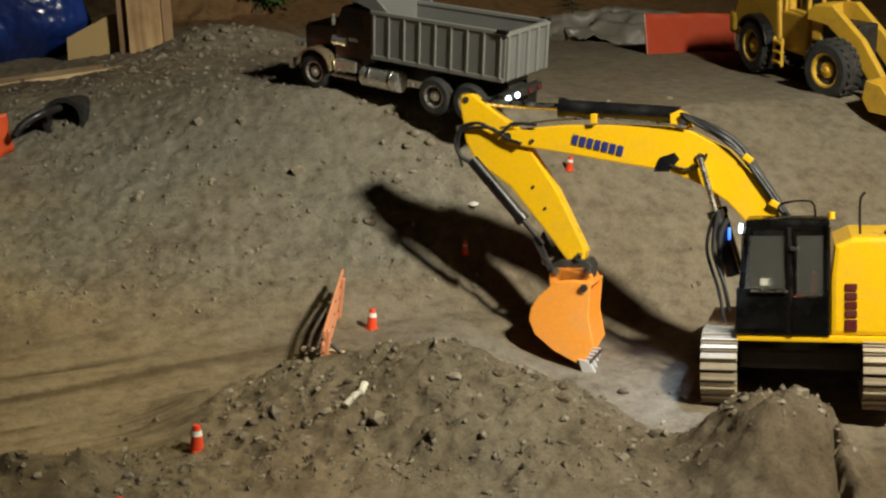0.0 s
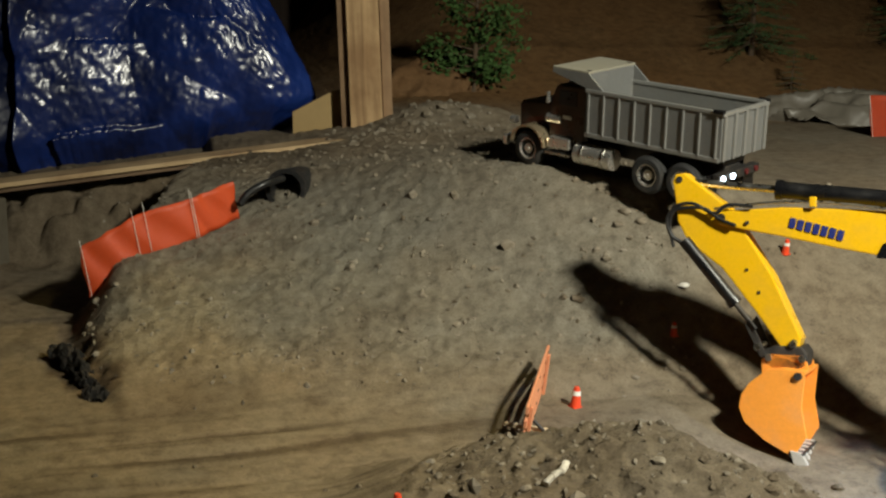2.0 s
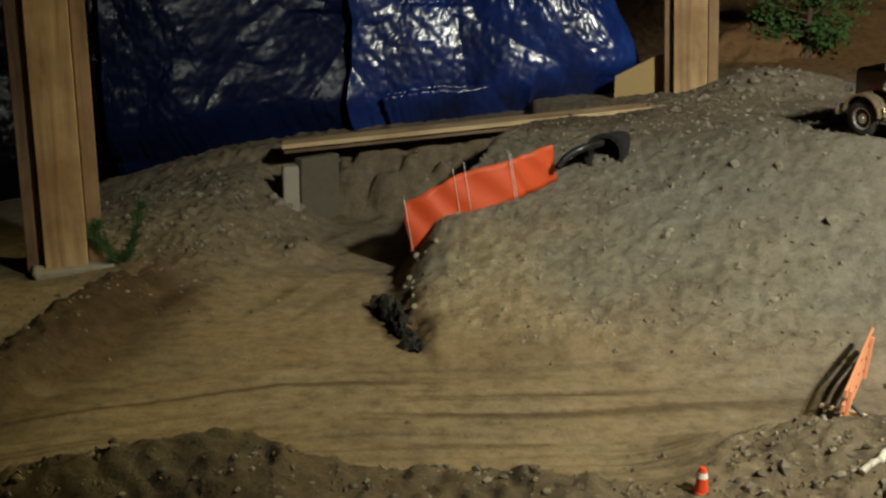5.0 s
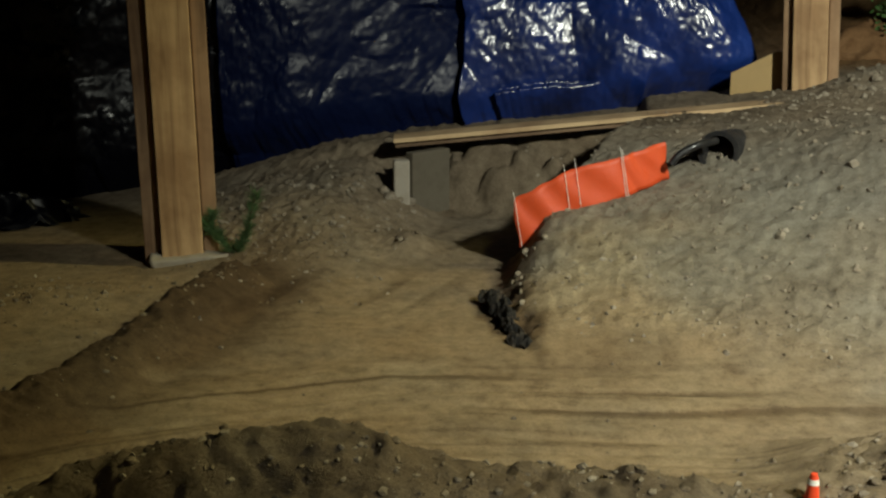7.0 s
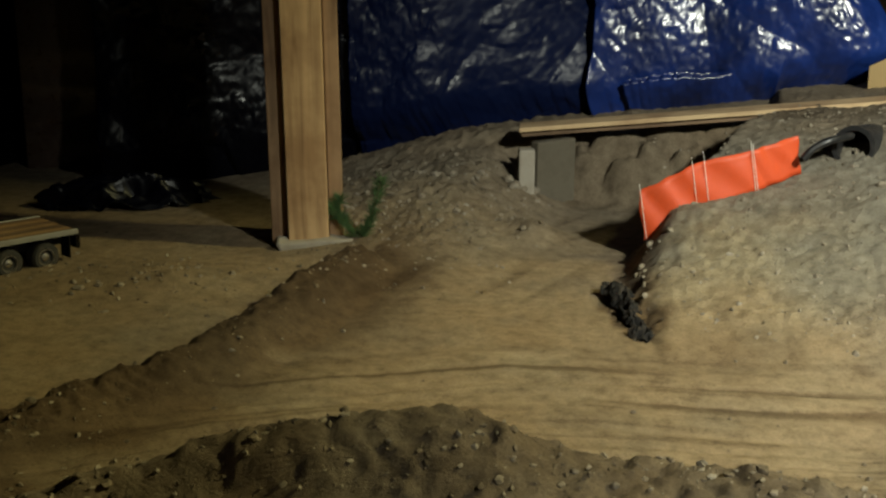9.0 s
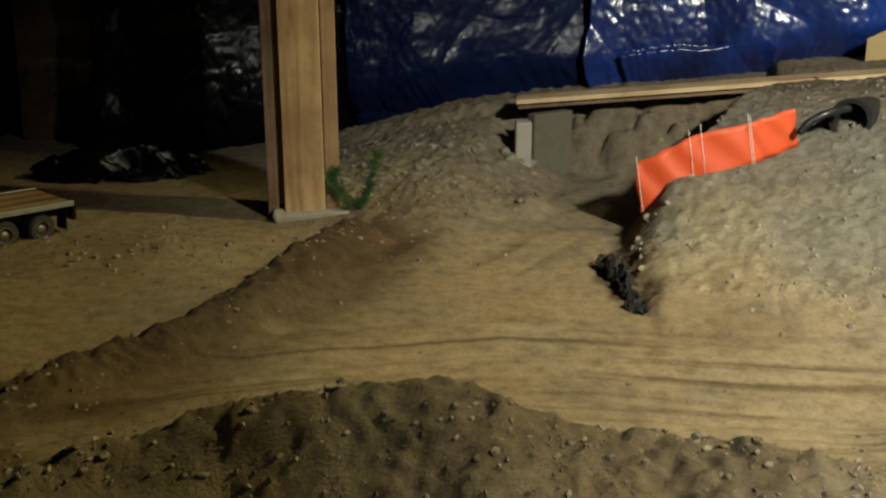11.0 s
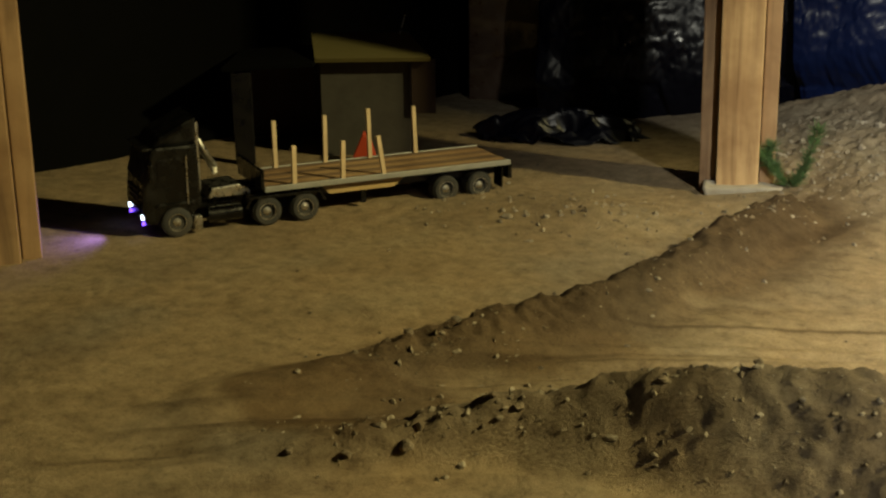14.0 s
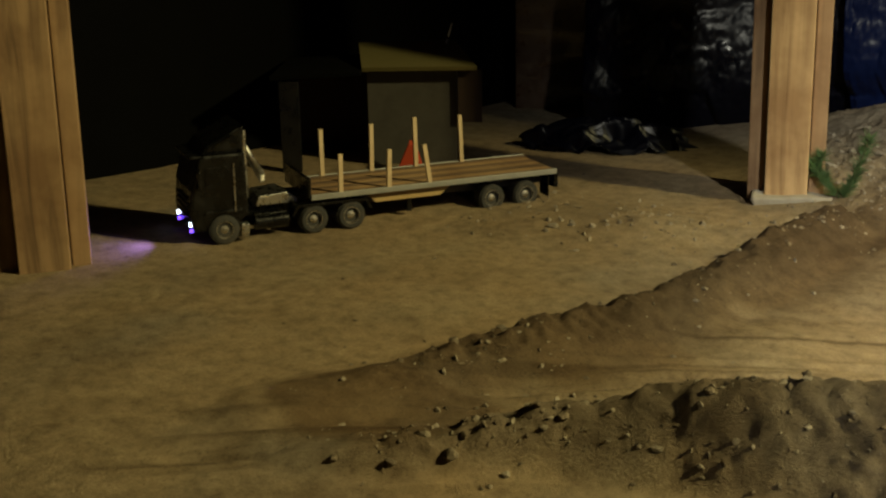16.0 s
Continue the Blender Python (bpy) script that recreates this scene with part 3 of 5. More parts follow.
# ---- bridge ----
def bridge():
    a, b = Vector((-.80, 4.28, .255)), Vector((.60, 4.50, .388))
    d = b - a
    yaw = math.degrees(math.atan2(d.y, d.x))
    rise = -math.degrees(math.atan2(d.z, math.hypot(d.x, d.y)))
    root = thing("plank_bridge", spin(a, yaw, rise), "plank bridge of pale boards spanning the cut road", "bridge")
    n = d.length
    bm = bmesh.new()
    box(bm, (n / 2, -.035, 0), (n, .12, .016), bev=.003)
    part("deck_board", bm, BOARD, root, "pale dusty deck board", smooth=False)
    for y in (-.065, .0):
        bm = bmesh.new()
        box(bm, (n / 2 - .12, y, -.0175), (n - .25, .025, .018), bev=.002)
        part("beam", bm, BEAM, root, "dark beam under the deck", smooth=False)
    return root


bridge()
# the slab's shade under the bridge is put into its darker grey
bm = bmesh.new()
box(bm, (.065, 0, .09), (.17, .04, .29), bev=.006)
solid("bridge_abutment", bm, ABUT, "grey concrete slab carrying the bridge end, shade put into its colour", "abutment", m=spin((-.70, 4.10, 0), 50), smooth=False)
bm = bmesh.new()
box(bm, (0, 0, .05), (.055, .05, .18), bev=.008)
solid("abutment_block", bm, CONCRETE, "pale grey upright stone block beside the abutment", "block", m=spin((-.735, 4.06, .075), 16), smooth=False)


# ---- wheels ----
def wheel(parent, at, r, w, rim_material, hub_material, side=1, lugs=0, name="wheel"):
    """A wheel on the y axis; side says where its outer face looks."""
    root = new(name)
    root.empty_display_size = .01
    root.parent = parent
    root.matrix_local = Matrix.Translation(at) @ (Matrix.Rotation(math.pi, 4, "Z") if side < 0 else Matrix.Identity(4))
    h = w / 2
    bm = bmesh.new()
    lathe(bm, [(r * .58, -h), (r * .86, -h), (r * .97, -h * .8), (r, -h * .4), (r, h * .4), (r * .97, h * .8), (r * .86, h), (r * .6, h), (r * .57, h * .6)], seg=40)
    n = lugs or 34
    for k in range(n):
        a = 2 * math.pi * k / n
        for s in (-1, 1):
            m = Matrix.Rotation(a + s * .04, 4, "Y") @ Matrix.Translation((r * (1.0 if not lugs else 1.01), s * h * .45, 0)) @ Matrix.Rotation(s * .35, 4, "X")
            box(bm, (0, 0, 0), (r * (.035 if not lugs else .07), h * .72, 2 * math.pi * r / n * .5), m)
    part("tyre", bm, RUBBER, root, "dusty black rubber tyre")
    bm = bmesh.new()
    lathe(bm, [(r * .6, -h * .9), (r * .6, h * .95), (r * .54, h * .95), (r * .5, h * .35), (r * .3, h * .3), (r * .27, h * .7), (r * .12, h * .75), (.0005, h * .75)], seg=32)
    part("rim", bm, rim_material, root)
    bm = bmesh.new()
    for k in range(8):
        a = 2 * math.pi * k / 8
        rod(bm, (r * .4 * math.cos(a), h * .3, r * .4 * math.sin(a)), (r * .4 * math.cos(a), h * .48, r * .4 * math.sin(a)), r * .035, seg=6)
    rod(bm, (0, h * .6, 0), (0, h * .95, 0), r * .14, r * .1, 12)
    part("hub", bm, hub_material, root)
    return root


def block(parent, name, c, s, mat, bev=.004, label="", m=None):
    bm = bmesh.new()
    box(bm, c, s, m, bev)
    return part(name, bm, mat, parent, label, smooth=False)


# ---- digger ----
def excavator():
    root = thing("excavator", spin((1.779, 2.035, -.056), 142.5, 5.4, 9.35) @ Matrix.Scale(1.25, 4),
                 "yellow model excavator with black cab and orange bucket on dusty tracks", "excavator")
    # tracks, across the house
    for x in (.208, -.052):
        tr = new("track")
        tr.parent = root
        tr.matrix_local = Matrix.Translation((x, -.03, .05))
        L, r = .15, .056
        bm = bmesh.new()
        ol = [(L + r * .86 * math.sin(a), r * .86 * math.cos(a)) for a in np.linspace(0, math.pi, 10)] + [(-L - r * .86 * math.sin(a), -r * .86 * math.cos(a)) for a in np.linspace(0, math.pi, 10)]
        prism(bm, [(float(p), float(q)) for p, q in ol], -.019, .019)
        xform(bm, bm.verts[:], Matrix.Rotation(math.pi / 2, 4, "Z"))
        part("track_frame", bm, DARK_STEEL, tr, "dark track frame", smooth=False)
        rods(tr, "roller", DARK_STEEL, [((-.022, float(y), -.036), (.022, float(y), -.036), .017) for y in np.linspace(-L, L, 7)])
        rods(tr, "idler", DARK_STEEL, [((-.024, y, 0), (.024, y, 0), .04) for y in (-L, L)], 20)
        bm = bmesh.new()
        box(bm, (0, 0, 0), (.060, .0135, .005), bev=.001)
        box(bm, (0, .003, .0045), (.060, .003, .006))
        shoe, n, per = None, 58, 4 * L + 2 * math.pi * r
        for k in range(n):
            s = per * k / n
            if s < 2 * L:
                y, z, a = -L + s, r, 0
            elif s < 2 * L + math.pi * r:
                t = (s - 2 * L) / r
                y, z, a = L + r * math.sin(t), r * math.cos(t), -t
            elif s < 4 * L + math.pi * r:
                y, z, a = L - (s - 2 * L - math.pi * r), -r, math.pi
            else:
                t = (s - 4 * L - math.pi * r) / r
                y, z, a = -L - r * math.sin(t), -r * math.cos(t), math.pi - t
            m = Matrix.Translation((0, y, z)) @ Matrix.Rotation(a, 4, "X")
            if shoe is None:
                shoe = part("shoe", bm, TRACK, tr, "dusty steel track shoe", smooth=False)
                shoe.matrix_local = m
            else:
                c = shoe.copy()
                scene.collection.objects.link(c)
                c.matrix_local = m
    bm = bmesh.new()
    box(bm, (.078, -.03, .055), (.22, .16, .04), bev=.01)
    rod(bm, (.078, -.03, .07), (.078, -.03, .10), .085, seg=32)
    part("car_body", bm, DARK_STEEL, root, "dark undercarriage frame", smooth=False)
    # house
    bm = bmesh.new()
    box(bm, (-.115, 0, .106), (.59, .288, .012), bev=.003)
    part("deck", bm, YELLOW, root, "yellow deck plate", smooth=False)
    bm = bmesh.new()
    prism(bm, [(.028, .112), (.028, .205), (.022, .262), (-.005, .275), (-.30, .275), (-.335, .262), (-.345, .112)], -.142, .142, .008)
    part("engine_house", bm, YELLOW, root, "yellow engine housing with rounded hood", smooth=False)
    bm = bmesh.new()
    box(bm, (-.37, 0, .17), (.07, .285, .12), bev=.02)
    part("counterweight", bm, YELLOW, root, smooth=False)
    grille = new("side_grille")
    grille.parent = root
    for k in range(5):
        block(grille, "grille_slot", (-.004, .1425, .130 + k * .0148 + (.004 if k else 0)), (.019, .004, .0185 if k == 0 else .0115), DARK_RED, .001)
    block(root, "panel_seam", (-.07, .1425, .16), (.0025, .002, .09), BLACK, 0)
    block(root, "badge", (-.078, .1428, .135), (.018, .002, .02), NAVY, 0, "dark blue badge bars")
    block(root, "hood_vent", (-.085, .06, .276), (.05, .05, .005), BLACK, .001)
    block(root, "side_box", (.09, -.09, .15), (.13, .1, .085), YELLOW, .006)
    bm = bmesh.new()
    tube(bm, bow([(-.02, .07, .275), (-.02, .07, .33), (-.028, .068, .345)]), .0022)
    part("mirror_stem", bm, BLACK, root)
    bm = bmesh.new()
    rod(bm, (-.20, -.05, .27), (-.20, -.05, .33), .012)
    part("exhaust", bm, DARK_STEEL, root)
    # cab
    cab = new("cab")
    cab.parent = root
    x0, x1, y0, y1, z0, z1 = .030, .1825, .047, .1475, .112, .302
    bm = bmesh.new()
    prism(bm, [(x0, z0), (x1, z0), (x1, z0 + .06), (x0, z0 + .06)], y0, y0 + .006, .001)
    box(bm, ((x0 + x1) / 2, (y0 + y1) / 2, z0 + .006), (x1 - x0, y1 - y0, .012), bev=.003)
    part("cab_shell", bm, CAB_BLACK, cab, "gloss black cab shell", smooth=False)
    bm = bmesh.new()
    box(bm, ((x0 + x1 - .018) / 2, (y0 + y1) / 2 - .002, z1 - .006), (x1 - x0 - .016, y1 - y0 - .006, .02), bev=.008)
    part("roof", bm, CAB_BLACK, cab, "matt black cab roof")
    for nm, (a, b) in {"pillar": ((x0 + .004, x0 + .004), (z0, z1 - .01)), "pillar_": ((x0 + .062, x0 + .066), (z0, z1 - .01)), "pillar__": ((x1 - .004, x1 - .022), (z0, z1 - .01))}.items():
        rods(cab, "pillar", CAB_BLACK, [((a[0], yy, b[0]), (a[1], yy, b[1]), .0055 if nm != "pillar_" else .007) for yy in (y1 - .005, y0 + .006)], 8)
    bm = bmesh.new()
    prism(bm, [(x0 + .002, z0 + .004), (x1 - .001, z0 + .004), (x1 - .003, z0 + .078), (x0 + .072, z0 + .078), (x0 + .062, z0 + .064), (x0 + .002, z0 + .064)], y1 - .008, y1, .001)
    part("door_panel", bm, CAB_BLACK, cab, "black lower cab door", smooth=False)
    block(cab, "grab_rail", ((x0 + x1) / 2 + .02, y1 + .004, z0 + .074), (.06, .004, .004), STEEL, .001)
    block(cab, "door_handle", (x0 + .055, y1 + .003, z0 + .145), (.014, .004, .006), STEEL, .001)
    bm = bmesh.new()
    prism(bm, [(x0 + .068, z0 + .078), (x1 - .006, z0 + .078), (x1 - .022, z1 - .024), (x0 + .068, z1 - .024)], y1 - .005, y1 - .002)
    pane = part("window_pane", bm, GLASS, cab, "dusty side window", smooth=False)
    bm = bmesh.new()
    prism(bm, [(x0 + .010, z0 + .066), (x0 + .052, z0 + .066), (x0 + .052, z1 - .024), (x0 + .010, z1 - .024)], y1 - .005, y1 - .002)
    pane2 = part("window_pane", bm, GLASS, cab, smooth=False)
    bm = bmesh.new()
    box(bm, (x1 - .012, (y0 + y1) / 2, z0 + .11), (.003, y1 - y0 - .016, .14), Matrix.Translation((0, 0, 0)))
    pane3 = part("windscreen", bm, GLASS, cab, smooth=False)
    for p in (pane, pane2, pane3):
        p.visible_shadow = False
    bm = bmesh.new()
    box(bm, (x0 + .004, (y0 + y1) / 2, (z0 + z1) / 2), (.006, y1 - y0 - .012, z1 - z0 - .02), bev=.001)
    part("rear_wall", bm, CAB_BLACK, cab, "dark cab rear wall", smooth=False)
    bm = bmesh.new()
    prism(bm, [(x0 + .004, z0 + .05), (x1 - .010, z0 + .05), (x1 - .024, z1 - .014), (x0 + .004, z1 - .014)], y0 + .001, y0 + .005, .0005)
    part("far_window", bm, SMOKED, cab, "smoked far side window", smooth=False)
    bm = bmesh.new()
    box(bm, (x0 + .045, .095, z0 + .045), (.045, .05, .03), bev=.006)
    box(bm, (x0 + .022, .095, z0 + .08), (.012, .045, .05), bev=.005)
    part("seat", bm, SEAT_RED, cab, "small red seat inside the cab")
    block(cab, "control_box", (x1 - .05, .115, z0 + .085), (.02, .015, .012), WHITE, .002)
    bm = bmesh.new()
    tube(bm, bow([(.115, .06, .305), (.108, .06, .326), (.06, .06, .330), (.052, .06, .305)]), .002)
    part("roof_rail", bm, CAB_BLACK, cab)
    block(cab, "work_light", (x1 - .010, y1 - .014, z1 - .012), (.006, .006, .015), LENS_WHITE, .002, "lit white-blue cab work light", Matrix.Identity(4))
    bm = bmesh.new()
    rod(bm, (x0 - .004, .06, .30), (x0 - .004, .06, .312), .006, seg=10)
    part("beacon", bm, YELLOW, cab)
    # boom
    boom = new("boom")
    boom.parent = root
    bm = bmesh.new()
    prism(bm, [(.603, .466), (.489, .473), (.386, .470), (.300, .465), (.262, .455), (.198, .421), (.149, .366), (.10, .287), (.065, .20), (.125, .20), (.164, .287), (.200, .328), (.225, .347),
               (.262, .367), (.306, .386), (.387, .40), (.49, .421), (.553, .432), (.603, .442)], -.032, .032, .003)
    part("boom_box", bm, YELLOW, boom, "glossy yellow boom", smooth=False)
    rods(boom, "pin", DARK_STEEL, [((x, -.036, z), (x, .036, z), r) for x, z, r in ((.597, .454, .0075), (.247, .408, .008), (.278, .47, .006), (.55, .445, .0035))])
    bm = bmesh.new()
    prism(bm, [(.300, .452), (.262, .462), (.268, .486), (.285, .494), (.302, .486)], -.016, .016, .002)
    part("cylinder_bracket", bm, YELLOW, boom, smooth=False)
    bm = bmesh.new()
    prism(bm, [(.330, .385), (.303, .384), (.283, .406), (.292, .418), (.318, .410)], .0322, .0345, .0005)
    part("oil_stain_patch", bm, BLACK, boom, "black wear patch on the boom", smooth=False)
    # the maker's mark, a row of plain blue bars
    bm = bmesh.new()
    for k in range(7):
        box(bm, (-.054 + .018 * k, .0092, 0), (.0135, .0175, .0012))
    me = bpy.data.meshes.new("mark")
    bm.to_mesh(me)
    bm.free()
    me.materials.append(NAVY)
    let = new("mark", me)
    let.parent = boom
    let.matrix_local = Matrix.Translation((.432, .0335, .4255)) @ Matrix.Rotation(math.pi, 4, "Z") @ Matrix.Rotation(math.pi / 2, 4, "X") @ Matrix.Rotation(radians(-14.5), 4, "Z") @ Matrix.Scale(.78, 4, (1, 0, 0))
    let["label"] = "row of plain navy blue bars"
    # arm
    arm = new("arm")
    arm.parent = root
    bm = bmesh.new()
    prism(bm, [(.684, .534), (.668, .536), (.648, .52), (.589, .475), (.553, .424), (.507, .351), (.455, .240), (.462, .215), (.490, .222), (.534, .283), (.597, .362), (.661, .410), (.680, .448), (.684, .485), (.690, .521)], -.023, .025, .003)
    part("arm_box", bm, YELLOW, arm, "glossy yellow dipper arm", smooth=False)
    rods(arm, "pin", DARK_STEEL, [((x, -.027, z), (x, .027, z), r) for x, z, r in ((.677, .524, .006), (.658, .405, .004), (.552, .36, .0028), (.53, .32, .0028), (.468, .232, .006))])
    # rams
    def ram(a, b, r, y, split, nm):
        a, b = Vector((a[0], y, a[1])), Vector((b[0], y, b[1]))
        o = new(nm)
        o.parent = root
        bm = bmesh.new()
        c = a.lerp(b, split)
        rod(bm, a, c, r, seg=18)
        rod(bm, c - (b - a).normalized() * .012, c, r * 1.18, seg=18)
        part("barrel", bm, BLACK, o, "black ram barrel")
        bm = bmesh.new()
        rod(bm, c, b, r * .45, seg=14)
        part("rod", bm, STEEL if nm != "bucket_ram" else DARK_STEEL, o, "polished ram rod")
        return o
    ram((.285, .484), (.672, .521), .0155, 0, .57, "arm_ram")
    ram((.19, .20), (.247, .408), .0125, .046, .55, "boom_ram")
    ram((.19, .20), (.247, .408), .0125, -.046, .55, "boom_ram")
    ram((.664, .412), (.545, .27), .0115, .036, .80, "bucket_ram")
    bm = bmesh.new()
    tube(bm, [(.655, .037, .41), (.532, .037, .255)], .003)
    part("ram_hose", bm, HOSE, root)
    # hoses
    for k, (pts, r, mat) in enumerate((([(.61, .036, .470), (.52, .037, .480), (.43, .037, .482), (.33, .037, .472), (.27, .037, .462)], .0024, STEEL),
                                      ([(.69, .02, .46), (.685, .03, .474), (.65, .034, .480), (.61, .036, .462), (.585, .037, .477), (.54, .037, .474)], .0032, HOSE),
                                      ([(.688, .022, .40), (.694, .026, .44), (.682, .03, .468), (.63, .035, .471), (.60, .036, .452), (.57, .037, .440)], .0032, HOSE),
                                      ([(.655, .02, .40), (.69, .024, .42), (.698, .026, .455), (.675, .03, .475)], .004, HOSE),
                                      ([(.28, .02, .485), (.22, .036, .452), (.185, .036, .425), (.15, .036, .375), (.10, .036, .30)], .005, HOSE),
                                      ([(.29, .01, .49), (.225, .030, .462), (.18, .030, .43), (.145, .030, .38), (.095, .03, .30)], .0042, HOSE),
                                      ([(.275, .03, .48), (.21, .037, .440), (.16, .038, .395), (.12, .038, .34), (.09, .038, .29)], .003, HOSE),
                                      ([(.30, .034, .395), (.27, .038, .388), (.245, .04, .398), (.235, .04, .415)], .0025, HOSE),
                                      ([(.215, .075, .31), (.222, .08, .25), (.205, .08, .19), (.196, .07, .14)], .0038, HOSE),
                                      ([(.222, .07, .31), (.234, .072, .25), (.215, .074, .18), (.204, .07, .12)], .003, HOSE),
                                      ([(.20, .055, .30), (.212, .06, .27), (.21, .06, .20)], .006, HOSE))):
        bm = bmesh.new()
        tube(bm, bow(pts), r)
        part("hydraulic_hose" if mat is HOSE else "hydraulic_pipe", bm, mat, root)
    for x, z, a in ((.165, .405, 52), (.12, .325, 60), (.435, .482, 0)):
        block(root, "hose_clamp", (0, .037, 0), (.012, .010, .018), YELLOW, .002, "", Matrix.Translation((x, 0, z)) @ Matrix.Rotation(radians(a), 4, "Y"))
    block(root, "blue_lamp", (.196, .06, .275), (.005, .012, .022), LENS_BLUE, .003, "glowing blue lamp beside the boom foot", Matrix.Identity(4))
    # linkage and bucket
    link = new("bucket_linkage")
    link.parent = root
    for y in (-.031, .031):
        bm = bmesh.new()
        prism(bm, [(.545, .274), (.553, .262), (.525, .205), (.512, .205)], y - .004, y + .004, .001)
        part("link_bar", bm, DARK_STEEL, link, smooth=False)
    bm = bmesh.new()
    prism(bm, [(.522, .216), (.50, .226), (.452, .226), (.443, .214), (.444, .192), (.455, .184), (.505, .184), (.518, .194)], -.034, .034, .003)
    part("quick_coupler", bm, DARK_STEEL, link, "dark steel quick coupler", smooth=False)
    rods(link, "pin", STEEL, [((x, -.039, z), (x, .039, z), .0065) for x, z in ((.452, .205), (.510, .205), (.53, .222), (.468, .23))])
    buc = new("bucket")
    buc.parent = root
    back = [(.440, .186), (.478, .189), (.508, .186), (.538, .160), (.551, .140), (.555, .118), (.545, .092), (.51, .062), (.461, .036)]
    side = back + [(.450, .050), (.437, .072), (.446, .124)]
    w = .066
    for y in (-w, w):
        bm = bmesh.new()
        prism(bm, side, y - .0025, y + .0025, .001)
        part("side_plate", bm, ORANGE, buc, "orange bucket cheek", smooth=False)
    bm = bmesh.new()
    inner = [(x - .006 if x > .5 else x, z - .005 if z > .1 else z + .006) for x, z in back]
    prism(bm, back + inner[::-1], -w, w)
    part("back_plate", bm, ORANGE, buc, "worn orange bucket shell", smooth=False)
    block(buc, "cutting_edge", (.4545, 0, .040), (.024, 2 * w + .012, .008), DARK_STEEL, .001, "worn steel cutting edge", Matrix.Identity(4))
    for k in range(5):
        bm = bmesh.new()
        y = -w + 2 * w * k / 4
        prism(bm, [(.464, .048), (.458, .026), (.426, .013), (.446, .045)], y - .0075, y + .0075, .001)
        part("tooth", bm, TOOTH, buc, "bright worn tooth", smooth=False)
    for y in (-.03, .03):
        bm = bmesh.new()
        prism(bm, [(.522, .176), (.523, .20), (.505, .212), (.455, .212), (.444, .20), (.44, .184)], y - .004, y + .004, .001)
        part("ear", bm, ORANGE, buc, smooth=False)
    bm = bmesh.new()
    rod(bm, (.452, w * .5, .178), (.452, w + .008, .178), .007, seg=12)
    part("pin", bm, DARK_STEEL, buc)
    return root


excavator()
lamp("digger_work_light", "SPOT", (1.50, 2.06, .30), (1.22, 2.16, -.05), 11, (.45, .65, 1), .01, 105)


# ---- dump truck ----
def dump_truck():
    root = thing("dump_truck", spin((1.050, 3.490, .441), 124.4, -3.7, -4.9) @ Matrix.Scale(1.04, 4),
                 "model dump truck with dark brown cab and ribbed aluminium bed", "dump truck")
    r = .0494
    for x, y, w in ((0, .085, .032), (-.408, .088, .05), (-.514, .088, .05)):
        for s in (1, -1):
            wheel(root, (x, s * y, r), r, w, CHROME, CHROME, s)
    block(root, "chassis", (-.26, 0, .075), (.66, .07, .035), DARK_STEEL, .004, "dark chassis rails")
    rods(root, "axle", DARK_STEEL, [((x, -.08, r), (x, .08, r), .012) for x in (0, -.408, -.514)])
    # bonnet and cab
    bm = bmesh.new()
    prism(bm, [(.066, .072), (.068, .160), (.060, .170), (-.058, .180), (-.058, .072)], -.056, .056, .006)
    part("bonnet", bm, MAROON, root, "dark brown bonnet", smooth=False)
    block(root, "radiator_grille", (.070, 0, .118), (.006, .09, .085), CHROME, .003)
    block(root, "bumper", (.082, 0, .062), (.016, .205, .03), CHROME, .005)
    for s in (1, -1):
        bm = bmesh.new()
        ol = [(.062 * math.cos(a) + .0, .055 + .062 * math.sin(a)) for a in np.linspace(.15, math.pi - .1, 14)]
        il = [(.056 * math.cos(a) + .0, .055 + .056 * math.sin(a)) for a in np.linspace(.15, math.pi - .1, 14)]
        prism(bm, [(float(a), float(b)) for a, b in ol + il[::-1]], s * .060 if s > 0 else -.107, .107 if s > 0 else -.060, .001)
        part("fender", bm, BRASS, root, "shiny brassy wheel arch", smooth=False)
        bm = bmesh.new()
        rod(bm, (.062, s * .075, .118), (.080, s * .075, .118), .011)
        part("headlamp", bm, CHROME, root)
        bm = bmesh.new()
        rod(bm, (-.045, s * .068, .14), (-.095, s * .068, .14), .013)
        part("air_cleaner", bm, CHROME, root)
        bm = bmesh.new()
        tube(bm, [(-.195, s * .088, .10), (-.195, s * .088, .29)], .007, 12)
        part("exhaust_stack", bm, DARK_STEEL, root)
        block(root, "mirror", (-.075, s * .107, .205), (.006, .012, .03), CHROME, .002)
        tank = new("fuel_tank")
        tank.parent = root
        bm = bmesh.new()
        rod(bm, (-.165, s * .083, .063), (-.285, s * .083, .063), .029, seg=24)
        part("tank_body", bm, CHROME, tank, "polished tank")
        rods(tank, "strap", STEEL, [((x - .004, s * .083, .063), (x + .004, s * .083, .063), .0305) for x in (-.19, -.26)], 24)
        block(root, "step", (-.105, s * .088, .052), (.085, .03, .007), STEEL, .002, "bright tread step")
        block(root, "step", (-.105, s * .083, .080), (.075, .03, .03), CHROME, .004, "polished step box")
    cab = new("cab")
    cab.parent = root
    bm = bmesh.new()
    prism(bm, [(-.055, .078), (-.055, .178), (-.075, .232), (-.085, .238), (-.172, .238), (-.178, .230), (-.178, .078)], -.075, .075, .006)
    part("cab_shell", bm, MAROON, cab, "dark brown cab", smooth=False)
    block(cab, "side_window", (-.118, .0757, .203), (.06, .003, .04), BLACK, .001, "dark side window")
